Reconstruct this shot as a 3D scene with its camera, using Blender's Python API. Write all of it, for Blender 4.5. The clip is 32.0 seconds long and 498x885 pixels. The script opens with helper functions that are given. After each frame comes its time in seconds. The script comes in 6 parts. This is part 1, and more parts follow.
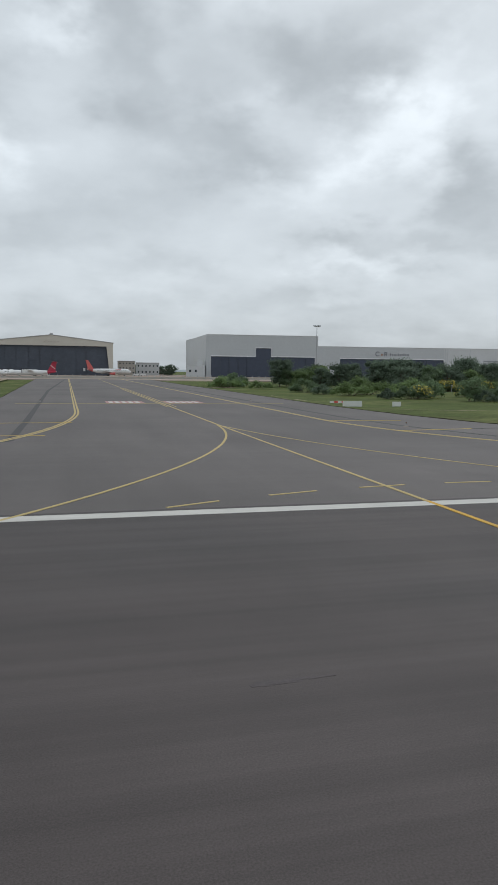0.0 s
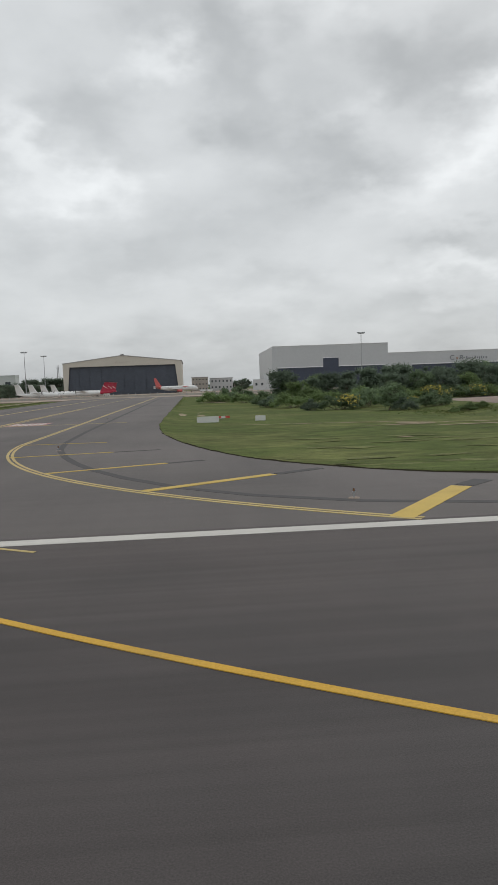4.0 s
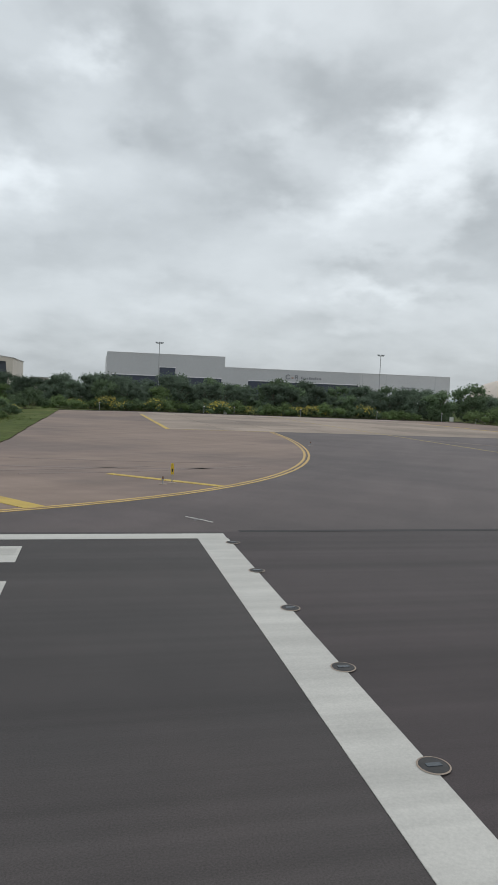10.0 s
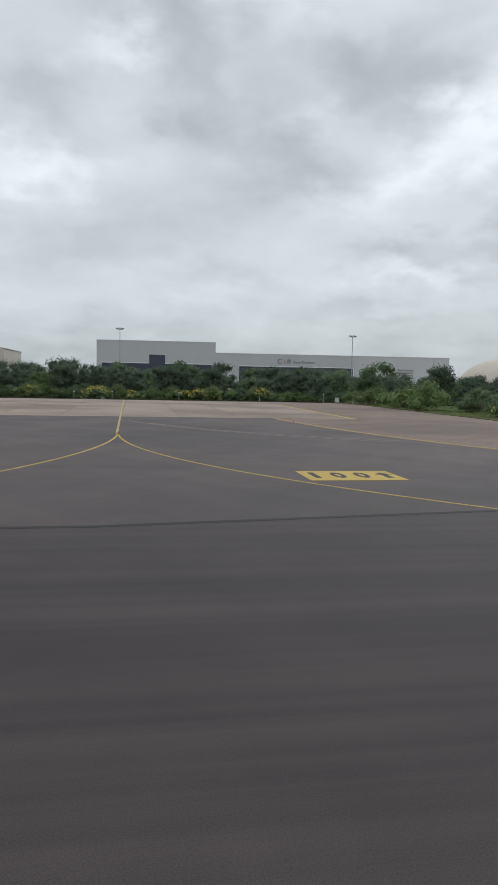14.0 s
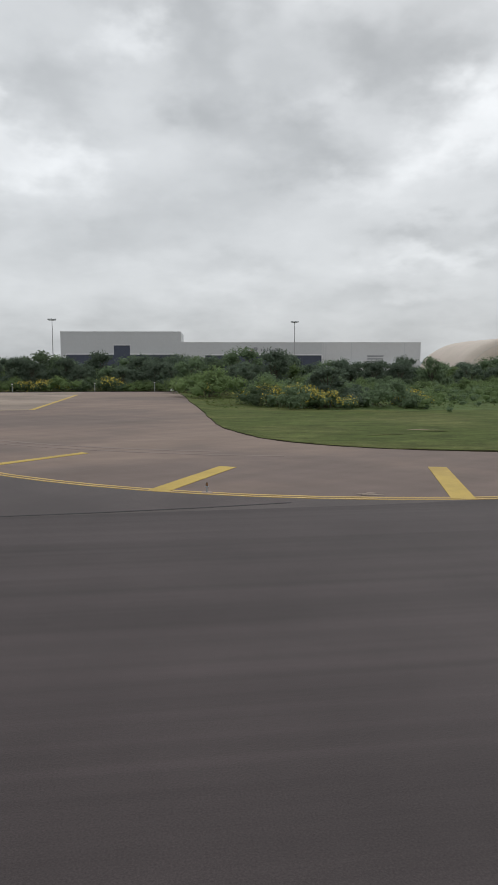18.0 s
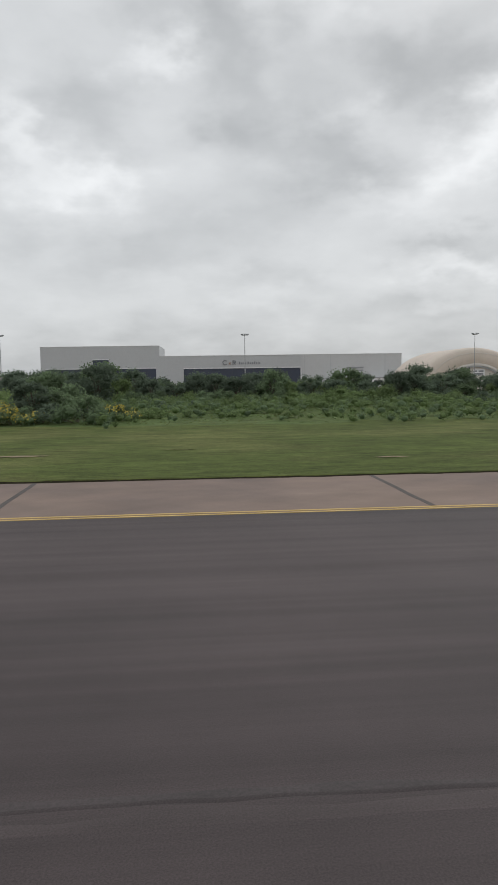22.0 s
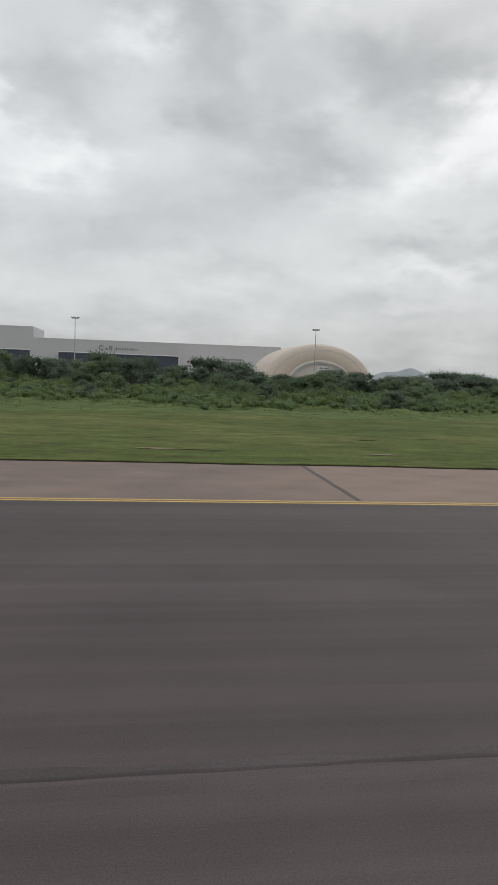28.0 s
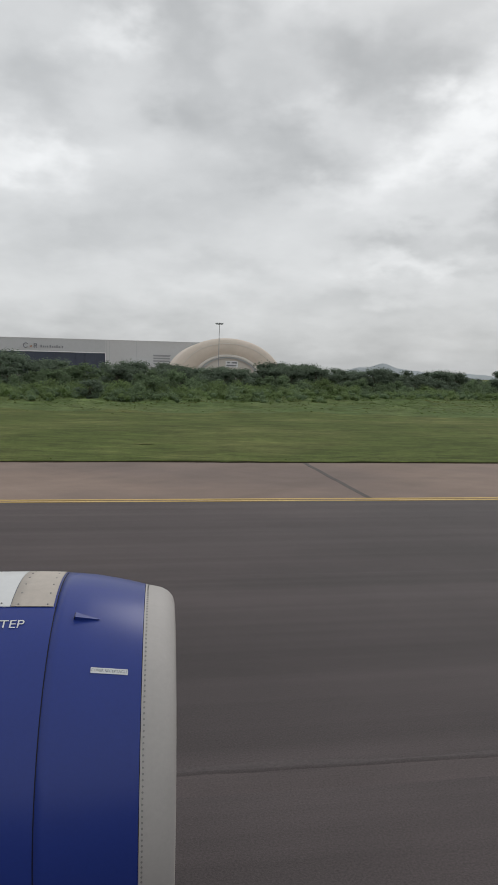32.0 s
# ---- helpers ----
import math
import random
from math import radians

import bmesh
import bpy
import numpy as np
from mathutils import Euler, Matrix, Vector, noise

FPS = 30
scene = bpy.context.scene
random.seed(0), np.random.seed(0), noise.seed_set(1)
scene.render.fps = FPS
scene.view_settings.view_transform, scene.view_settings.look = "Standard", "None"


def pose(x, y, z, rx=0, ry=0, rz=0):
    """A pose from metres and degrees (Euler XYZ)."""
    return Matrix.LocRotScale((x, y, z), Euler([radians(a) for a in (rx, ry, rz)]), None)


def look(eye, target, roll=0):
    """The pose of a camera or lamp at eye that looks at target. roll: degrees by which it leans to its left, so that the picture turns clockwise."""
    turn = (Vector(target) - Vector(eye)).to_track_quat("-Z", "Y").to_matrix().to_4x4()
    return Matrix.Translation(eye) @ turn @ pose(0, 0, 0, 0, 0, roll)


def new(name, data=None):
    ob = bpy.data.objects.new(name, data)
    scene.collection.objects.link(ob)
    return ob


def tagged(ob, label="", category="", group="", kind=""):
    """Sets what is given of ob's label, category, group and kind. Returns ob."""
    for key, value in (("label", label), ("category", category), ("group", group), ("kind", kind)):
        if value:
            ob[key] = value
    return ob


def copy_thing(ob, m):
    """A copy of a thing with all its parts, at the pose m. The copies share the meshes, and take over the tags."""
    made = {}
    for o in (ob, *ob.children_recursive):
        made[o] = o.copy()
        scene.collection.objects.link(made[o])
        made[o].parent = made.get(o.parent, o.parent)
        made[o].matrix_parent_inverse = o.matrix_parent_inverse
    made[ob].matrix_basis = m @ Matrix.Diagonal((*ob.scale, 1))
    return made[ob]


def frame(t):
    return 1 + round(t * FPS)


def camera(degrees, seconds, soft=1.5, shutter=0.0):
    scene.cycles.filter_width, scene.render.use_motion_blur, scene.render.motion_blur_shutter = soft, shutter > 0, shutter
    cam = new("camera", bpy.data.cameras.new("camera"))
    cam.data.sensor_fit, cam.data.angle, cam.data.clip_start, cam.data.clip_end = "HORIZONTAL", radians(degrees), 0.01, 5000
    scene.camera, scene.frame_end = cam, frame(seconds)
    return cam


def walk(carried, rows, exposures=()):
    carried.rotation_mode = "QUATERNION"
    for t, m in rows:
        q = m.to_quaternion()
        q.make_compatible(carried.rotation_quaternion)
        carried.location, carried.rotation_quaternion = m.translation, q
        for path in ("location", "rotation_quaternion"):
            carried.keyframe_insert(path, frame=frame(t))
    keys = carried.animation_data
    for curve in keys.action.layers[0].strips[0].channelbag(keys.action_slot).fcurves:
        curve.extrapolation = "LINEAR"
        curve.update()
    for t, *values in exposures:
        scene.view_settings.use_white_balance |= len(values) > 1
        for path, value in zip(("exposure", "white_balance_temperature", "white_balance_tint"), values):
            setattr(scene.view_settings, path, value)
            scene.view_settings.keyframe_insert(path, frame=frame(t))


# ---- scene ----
cam = camera(39.656, 32.0, soft=1.5)


def aim(x, y, z, yaw, pitch, roll):
    """A camera pose from its place and its turn in degrees."""
    a, b = radians(yaw), radians(pitch)
    ahead = Vector((-math.sin(a) * math.cos(b), math.cos(a) * math.cos(b), math.sin(b)))
    return look((x, y, z), Vector((x, y, z)) + 50 * ahead, roll)


# seconds, x, y, z, yaw, pitch, roll
PATH = [
    (0.0, 5.67, -1.08, 4.46, -14.07, -5.88, 0.65),
    (0.5, 10.37, -0.98, 4.48, -11.31, -4.87, 2.20),
    (1.0, 15.01, -0.88, 4.50, -7.03, -3.15, 2.18),
    (1.5, 19.73, -0.79, 4.51, -3.35, -2.83, 1.11),
    (2.0, 24.70, -0.72, 4.51, -4.00, -3.11, 1.99),
    (2.5, 29.42, -0.65, 4.51, -3.36, -3.56, 1.48),
    (4.5, 47.21, -0.63, 4.50, -5.01, -4.96, -2.46),
    (5.0, 51.85, -0.66, 4.50, -6.16, -3.98, 1.00),
    (5.5, 56.61, -0.69, 4.48, -9.33, -3.81, 2.09),
    (6.0, 61.43, -0.72, 4.48, -11.51, -3.53, 2.72),
    (6.5, 66.30, -0.72, 4.49, -12.23, -4.26, 3.32),
    (7.0, 71.06, -0.73, 4.49, -10.91, -2.83, 3.16),
    (7.5, 75.74, -0.74, 4.50, -10.36, -3.78, 0.98),
    (8.0, 80.38, -0.76, 4.50, -10.42, -2.77, 0.68),
    (8.5, 85.02, -0.79, 4.50, -12.45, -4.00, 2.98),
    (9.0, 89.67, -0.85, 4.50, -11.21, -4.49, 1.61),
    (9.5, 94.37, -0.92, 4.48, -12.96, -4.04, 2.92),
    (10.0, 99.25, -0.99, 4.48, -12.77, -3.94, 2.35),
    (10.5, 104.26, -1.01, 4.48, -12.06, -4.83, 1.84),
    (11.0, 109.15, -0.98, 4.49, -12.04, -4.35, 2.52),
    (11.5, 113.96, -0.89, 4.49, -12.19, -4.92, 1.74),
    (12.0, 118.75, -0.76, 4.50, -12.14, -4.95, 2.08),
    (12.5, 123.51, -0.59, 4.51, -11.12, -4.91, 1.53),
    (13.0, 128.48, -0.40, 4.50, -9.55, -4.95, 1.36),
    (13.5, 133.26, -0.20, 4.49, -9.76, -5.22, 1.46),
    (15.5, 153.44, 1.31, 4.51, -6.95, -4.49, 0.04),
    (16.0, 158.25, 1.57, 4.51, -5.21, -5.37, 1.37),
    (16.5, 163.17, 1.78, 4.50, -4.55, -4.15, 1.28),
    (17.0, 168.24, 1.93, 4.50, -9.21, -4.82, 2.66),
    (17.5, 173.36, 2.04, 4.49, -8.29, -5.39, 1.16),
    (18.0, 178.88, 2.06, 4.49, -7.92, -6.00, -0.03),
    (18.5, 184.12, 2.04, 4.49, -6.15, -5.59, -0.17),
    (19.0, 189.29, 1.98, 4.49, -5.79, -5.32, -1.49),
    (19.5, 194.40, 1.89, 4.49, -7.73, -5.30, 0.10),
    (20.0, 199.46, 1.77, 4.50, -8.36, -3.82, 0.41),
    (20.5, 204.60, 1.62, 4.50, -8.78, -4.33, 1.55),
    (21.0, 209.88, 1.45, 4.49, -7.02, -4.77, 0.24),
    (21.5, 215.26, 1.27, 4.48, -5.37, -4.81, 0.32),
    (22.0, 220.82, 1.10, 4.47, -5.22, -4.94, -0.68),
    (22.5, 226.30, 0.97, 4.48, -7.15, -5.24, 0.97),
    (23.0, 231.83, 0.86, 4.48, -8.86, -4.76, 2.17),
    (23.5, 237.51, 0.80, 4.49, -9.15, -4.94, 2.29),
    (24.0, 243.17, 0.76, 4.49, -9.56, -5.04, 2.44),
    (24.5, 248.87, 0.74, 4.49, -8.68, -5.16, 1.99),
    (25.0, 254.71, 0.72, 4.48, -9.55, -5.29, 2.13),
    (25.5, 260.48, 0.70, 4.49, -9.32, -5.45, 2.35),
    (27.5, 281.86, 0.78, 4.48, -8.67, -5.78, 2.24),
    (28.0, 287.46, 0.76, 4.48, -8.52, -5.63, 2.26),
    (28.5, 293.01, 0.74, 4.50, -10.99, -5.76, 2.20),
    (29.0, 298.42, 0.73, 4.50, -10.90, -5.77, 2.05),
    (29.5, 303.62, 0.75, 4.50, -9.59, -5.76, 1.90),
    (30.0, 308.92, 0.76, 4.49, -10.18, -5.80, 1.95),
    (30.5, 314.14, 0.78, 4.50, -9.88, -5.70, 1.89),
    (31.0, 319.21, 0.80, 4.49, -9.74, -5.80, 1.69),
    (31.5, 324.12, 0.83, 4.49, -10.00, -5.83, 1.46),
    (32.0, 328.96, 0.87, 4.49, -9.87, -5.80, 1.52),
]
# seconds, stops, kelvin, tint: the picture's white balance drifts a little
BALANCE = [(0.0, 0.0, 6050, 8), (1.0, 0.0, 6080, 8), (2.0, 0.0, 6330, 10), (4.5, 0.0, 6420, 10), (6.5, 0.0, 6440, 10), (8.0, 0.0, 6340, 10),
           (9.0, 0.0, 6240, 9), (10.0, 0.0, 6140, 8), (13.0, 0.0, 6080, 8), (16.0, 0.0, 6240, 9), (17.0, 0.0, 6320, 10), (20.0, 0.0, 6400, 11), (23.0, 0.0, 6460, 11), (32.0, 0.0, 6480, 11)]
walk(cam, [(t, aim(*r)) for t, *r in PATH], BALANCE)

# ---- sky and light: a closed overcast sky with a wide, soft sun ----
world = bpy.data.worlds.new("overcast_sky")
scene.world = world
world.use_nodes = True
SUN_EL, SUN_AZ = 48.0, 35.0     # degrees; azimuth from +y towards +x


def build_sky():
    nt = world.node_tree
    N, L = nt.nodes, nt.links
    N.clear()
    out, bg = N.new("ShaderNodeOutputWorld"), N.new("ShaderNodeBackground")
    sky = N.new("ShaderNodeTexSky")
    sky.sky_type, sky.sun_disc = "NISHITA", False
    sky.sun_elevation, sky.sun_rotation = radians(SUN_EL), radians(SUN_AZ)
    sky.air_density, sky.dust_density = 1.0, 3.0
    tc = N.new("ShaderNodeTexCoord")
    sep = N.new("ShaderNodeSeparateXYZ")
    L.new(tc.outputs["Generated"], sep.inputs[0])

    def m(op, a, b=None, c=None, clamp=False):
        n = N.new("ShaderNodeMath")
        n.operation, n.use_clamp = op, clamp
        for i, v in enumerate((a, b, c)):
            if v is None:
                continue
            if isinstance(v, (int, float)):
                n.inputs[i].default_value = v
            else:
                L.new(v, n.inputs[i])
        return n.outputs[0]

    x, y, z = sep.outputs
    comb = N.new("ShaderNodeCombineXYZ")
    L.new(x, comb.inputs[0])
    L.new(y, comb.inputs[1])
    L.new(m("MULTIPLY", m("POWER", m("MAXIMUM", z, 0.0), 0.8), 1.7), comb.inputs[2])

    def cloud(scale, detail, rough, off, dist):
        mp = N.new("ShaderNodeMapping")
        mp.inputs["Location"].default_value = off
        L.new(comb.outputs[0], mp.inputs[0])
        n = N.new("ShaderNodeTexNoise")
        n.inputs["Scale"].default_value = scale
        n.inputs["Detail"].default_value = detail
        n.inputs["Roughness"].default_value = rough
        n.inputs["Distortion"].default_value = dist
        L.new(mp.outputs[0], n.inputs["Vector"])
        return n.outputs["Fac"]

    big = cloud(5.0, 3.0, 0.45, CLOUD_A, 0.0)
    small = cloud(13.0, 4.0, 0.5, CLOUD_B, 0.0)
    # the layer of cloud seen in perspective: its lumps flatten into bands towards the horizon
    flat = m("ADD", m("MAXIMUM", z, 0.0), 0.28)
    layer = N.new("ShaderNodeCombineXYZ")
    L.new(m("DIVIDE", x, flat), layer.inputs[0])
    L.new(m("DIVIDE", y, flat), layer.inputs[1])

    def puffs(scale, detail, rough, dist, off):
        n = N.new("ShaderNodeTexNoise")
        mp = N.new("ShaderNodeMapping")
        mp.inputs["Location"].default_value = off
        L.new(layer.outputs[0], mp.inputs[0])
        n.inputs["Scale"].default_value, n.inputs["Detail"].default_value = scale, detail
        n.inputs["Roughness"].default_value, n.inputs["Distortion"].default_value = rough, dist
        L.new(mp.outputs[0], n.inputs["Vector"])
        return n.outputs["Fac"]

    bands = puffs(3.2, 4.0, 0.50, 0.4, (4.1, 0.7, 0.0))
    wisps = puffs(9.0, 4.0, 0.50, 0.2, (1.3, 9.2, 0.0))
    # the banks have lumpy outlines
    az, el = m("ARCTAN2", x, y), m("ARCSINE", z)
    az = m("ADD", az, m("MULTIPLY", m("SUBTRACT", cloud(11.0, 4.0, 0.52, (1.1, 5.2, 0.4), 0.0), 0.5), 0.24))
    el = m("ADD", el, m("MULTIPLY", m("SUBTRACT", cloud(11.0, 4.0, 0.52, (8.3, 0.6, 2.4), 0.0), 0.5), 0.14))

    def lobe(a, e, sa, se):
        p = m("DIVIDE", m("SUBTRACT", az, radians(a)), radians(sa))
        q = m("DIVIDE", m("SUBTRACT", el, radians(e)), radians(se))
        r2 = m("ADD", m("MULTIPLY", p, p), m("MULTIPLY", q, q))
        return m("EXPONENT", m("MULTIPLY", r2, -1.0))

    g = m("ADD", m("MULTIPLY", m("SUBTRACT", big, 0.5), CLOUD_BIG), m("MULTIPLY", m("SUBTRACT", small, 0.5), CLOUD_SMALL))
    g = m("ADD", g, m("ADD", m("MULTIPLY", m("SUBTRACT", bands, 0.5), CLOUD_BAND), m("MULTIPLY", m("SUBTRACT", wisps, 0.5), CLOUD_WISP)))
    g = m("ADD", g, CLOUD_BASE)
    for a, e, sa, se, k in LOBES:
        g = m("ADD", g, m("MULTIPLY", lobe(a, e, sa, se), k * 1.28))
    g = m("MAXIMUM", g, 0.2)
    ramp = N.new("ShaderNodeValToRGB")
    ramp.color_ramp.elements[0].position, ramp.color_ramp.elements[0].color = 0.3, (0.282, 0.30, 0.306, 1)
    ramp.color_ramp.elements[1].position, ramp.color_ramp.elements[1].color = 1.0, (0.978, 1.0, 1.0, 1)
    L.new(g, ramp.inputs[0])
    mix = N.new("ShaderNodeMix")
    mix.data_type = "RGBA"
    mix.inputs[0].default_value = 0.94
    dim = N.new("ShaderNodeMix")
    dim.data_type, dim.blend_type = "RGBA", "MULTIPLY"
    dim.inputs[0].default_value = 1.0
    dim.inputs[7].default_value = (0.08, 0.08, 0.08, 1)
    L.new(sky.outputs[0], dim.inputs[6])
    L.new(dim.outputs[2], mix.inputs[6])
    L.new(ramp.outputs[0], mix.inputs[7])
    L.new(mix.outputs[2], bg.inputs[0])
    bg.inputs[1].default_value = SKY_STRENGTH
    L.new(bg.outputs[0], out.inputs[0])


CLOUD_A, CLOUD_B = (3.2, 1.7, 0.0), (7.4, 2.1, 0.0)
CLOUD_BIG, CLOUD_SMALL, CLOUD_BAND, CLOUD_WISP, CLOUD_BASE = 0.10, 0.07, 0.15, 0.05, 0.715
# bright and dull parts of the cloud cover: azimuth, elevation, spreads, amount
LOBES = [(19.1, 22.9, 6.0, 3.4, -0.175), (3.9, 26.5, 4.2, 4.0, -0.16), (6.4, 19.8, 4.6, 3.2, -0.155), (12.0, 16.4, 4.6, 2.2, -0.14), (-6.5, 20.8, 4.2, 3.0, -0.11),
         (-3.1, 9.9, 5.2, 1.9, -0.08), (9.0, 8.4, 4.0, 1.1, -0.06), (21.5, 10.7, 3.8, 0.9, -0.10), (28.2, 9.6, 3.4, 1.3, -0.10), (20.0, 5.3, 5.0, 0.9, -0.06), (30.2, 14.6, 2.6, 2.6, -0.13),
         (-3.7, 28.0, 3.5, 2.0, -0.08), (33.5, 12.0, 3.2, 3.0, -0.10), (27.0, 26.5, 5.0, 2.6, -0.06), (2.5, 12.5, 3.5, 1.6, -0.03), (-14.0, 11.0, 4.0, 1.6, -0.06), (-15.0, 22.5, 3.0, 3.0, -0.08),
         (26.6, 19.3, 3.2, 2.6, 0.22), (23.0, 16.6, 3.4, 1.7, 0.15), (17.5, 14.2, 4.6, 1.3, 0.08), (-8.3, 15.1, 3.8, 1.7, 0.17), (-12.8, 18.6, 1.8, 3.2, 0.13), (-2.0, 24.6, 2.0, 1.8, 0.11),
         (14.2, 19.8, 2.0, 1.3, 0.06), (12.2, 27.0, 3.0, 2.0, 0.05), (21.4, 8.5, 3.6, 0.9, 0.10), (6.0, 13.0, 6.0, 3.0, -0.06), (29.5, 23.0, 2.6, 2.0, 0.08), (32.5, 18.5, 2.5, 2.5, 0.05), (5.0, 6.5, 6.0, 0.9, 0.03),
         (5, 0, 90, 4.5, -0.16)]
SKY_STRENGTH = 1.0
build_sky()

sun = new("sun", bpy.data.lights.new("sun", "SUN"))
sun.data.energy, sun.data.angle, sun.data.color = 0.7, radians(25), (1.0, 0.97, 0.93)
sun.matrix_world = look((0, 0, 0), (-math.sin(radians(SUN_AZ)) * math.cos(radians(SUN_EL)), -math.cos(radians(SUN_AZ)) * math.cos(radians(SUN_EL)), -math.sin(radians(SUN_EL))))
scene.view_settings.exposure = 0.0


# ---- materials ----
def material(name, base, rough=0.8, metal=0.0, spread=0.15, scale=1.0, grain=20.0, grain_amount=0.1, bump=0.0, bump_scale=None,
             stretch=(1, 1, 1), tint=None, tint_scale=0.05, tint_range=(0.45, 0.6), island=0.0, per_object=0.0, spec=0.5, streaks=None, leafy=0.0):
    """A procedural surface: base colour, broad stains towards tint, middle variation, fine grain and bump."""
    mt = bpy.data.materials.new(name)
    mt.use_nodes = True
    nt = mt.node_tree
    N, L = nt.nodes, nt.links
    b = N["Principled BSDF"]
    b.inputs["Roughness"].default_value, b.inputs["Metallic"].default_value = rough, metal
    b.inputs["Specular IOR Level"].default_value = spec
    tc = N.new("ShaderNodeTexCoord")
    mp = N.new("ShaderNodeMapping")
    mp.inputs["Scale"].default_value = stretch
    L.new(tc.outputs["Object"], mp.inputs[0])

    def noise_of(vec, sc, det=4.0, ro=0.55):
        n = N.new("ShaderNodeTexNoise")
        n.inputs["Scale"].default_value, n.inputs["Detail"].default_value, n.inputs["Roughness"].default_value = sc, det, ro
        L.new(vec, n.inputs["Vector"])
        return n.outputs["Fac"]

    def mixed(kind, fac, a, c):
        n = N.new("ShaderNodeMix")
        n.data_type, n.blend_type = "RGBA", kind
        for i, val in ((0, fac), (6, a), (7, c)):
            if isinstance(val, (int, float)):
                n.inputs[i].default_value = val
            elif isinstance(val, tuple):
                n.inputs[i].default_value = (*val[:3], 1)
            else:
                L.new(val, n.inputs[i])
        return n.outputs[2]

    def spanned(val, lo, hi, a=0.0, c=1.0):
        n = N.new("ShaderNodeMapRange")
        n.inputs[1].default_value, n.inputs[2].default_value = lo, hi
        n.inputs[3].default_value, n.inputs[4].default_value = a, c
        L.new(val, n.inputs[0])
        return n.outputs[0]

    def grey(val):
        n = N.new("ShaderNodeCombineColor")
        for i in range(3):
            L.new(val, n.inputs[i])
        return n.outputs[0]

    col = tuple(base)
    if tint:
        f = spanned(noise_of(tc.outputs["Object"], tint_scale, 5.0, 0.6), *tint_range)
        col = mixed("MIX", f, col, tuple(tint))
    if spread:
        f = spanned(noise_of(mp.outputs[0], scale, 5.0, 0.6), 0.25, 0.75, 1 - spread, 1 + spread)
        col = mixed("MULTIPLY", 1.0, col, grey(f))
    for sx, sy, amount, *turn in streaks or ():
        src = tc.outputs["Object"]
        if turn:
            m3 = N.new("ShaderNodeMapping")
            m3.inputs["Rotation"].default_value = (0, 0, -radians(turn[0]))
            L.new(src, m3.inputs[0])
            src = m3.outputs[0]
        m2 = N.new("ShaderNodeMapping")
        m2.inputs["Scale"].default_value = (sx, sy, 1)
        L.new(src, m2.inputs[0])
        f = spanned(noise_of(m2.outputs[0], 1.0, 4.0, 0.6), 0.3, 0.7, 1 - amount, 1 + amount)
        col = mixed("MULTIPLY", 1.0, col, grey(f))
    g = noise_of(tc.outputs["Object"], grain, 3.0, 0.7)
    if grain_amount:
        f = spanned(g, 0.3, 0.7, 1 - grain_amount, 1 + grain_amount)
        col = mixed("MULTIPLY", 1.0, col, grey(f))
    if island:
        gm = N.new("ShaderNodeNewGeometry")
        f = spanned(gm.outputs["Random Per Island"], 0, 1, 1 - island, 1 + island)
        col = mixed("MULTIPLY", 1.0, col, grey(f))
    if per_object:
        oi = N.new("ShaderNodeObjectInfo")
        f = spanned(oi.outputs["Random"], 0, 1, 1 - per_object, 1 + per_object)
        col = mixed("MULTIPLY", 1.0, col, grey(f))
    if isinstance(col, tuple):
        b.inputs["Base Color"].default_value = (*col, 1)
    else:
        L.new(col, b.inputs["Base Color"])
    if bump:
        bp = N.new("ShaderNodeBump")
        bp.inputs["Strength"].default_value, bp.inputs["Distance"].default_value = bump, 0.02
        L.new(noise_of(tc.outputs["Object"], bump_scale or grain, 4.0, 0.6), bp.inputs["Height"])
        L.new(bp.outputs[0], b.inputs["Normal"])
    if leafy:
        # thin leaves let part of the light through
        tr, mx = N.new("ShaderNodeBsdfTranslucent"), N.new("ShaderNodeMixShader")
        mx.inputs[0].default_value = leafy
        L.new(col, tr.inputs["Color"])
        L.new(b.outputs[0], mx.inputs[1])
        L.new(tr.outputs[0], mx.inputs[2])
        L.new(mx.outputs[0], N["Material Output"].inputs["Surface"])
    return mt


M_ASPHALT = material("runway_asphalt", (0.0710, 0.0562, 0.0568), 0.74, spread=0.14, scale=0.25, grain=40, grain_amount=0.28, bump=0.22, bump_scale=55,
                     tint=(0.0550, 0.0452, 0.0458), tint_scale=0.035, streaks=((0.006, 0.20, 0.22), (0.012, 0.75, 0.20), (0.05, 2.6, 0.10)), spec=0.3)
M_ASPHALT5 = material("weathered_runway_asphalt", (0.0720, 0.0598, 0.0572), 0.74, spread=0.14, scale=0.25, grain=40, grain_amount=0.28, bump=0.22, bump_scale=55,
                      tint=(0.055, 0.0490, 0.0480), tint_scale=0.035, streaks=((0.006, 0.20, 0.16), (0.012, 0.75, 0.16), (0.05, 2.6, 0.09)), spec=0.3)
M_ASPHALT2 = material("taxiway_asphalt", (0.118, 0.104, 0.0985), 0.75, spread=0.14, scale=0.2, grain=40, grain_amount=0.2, bump=0.2, bump_scale=55,
                      tint=(0.095, 0.084, 0.080), tint_scale=0.05, streaks=((0.25, 0.03, 0.12), (0.06, 1.2, 0.05)), spec=0.3)
M_ASPHALT3 = material("patched_asphalt", (0.0560, 0.0442, 0.0444), 0.74, spread=0.16, scale=0.3, grain=40, grain_amount=0.28, bump=0.22, bump_scale=55,
                      tint=(0.064, 0.0508, 0.0510), tint_scale=0.03, streaks=((0.006, 0.20, 0.22), (0.012, 0.65, 0.22), (0.04, 2.2, 0.12)), spec=0.3)
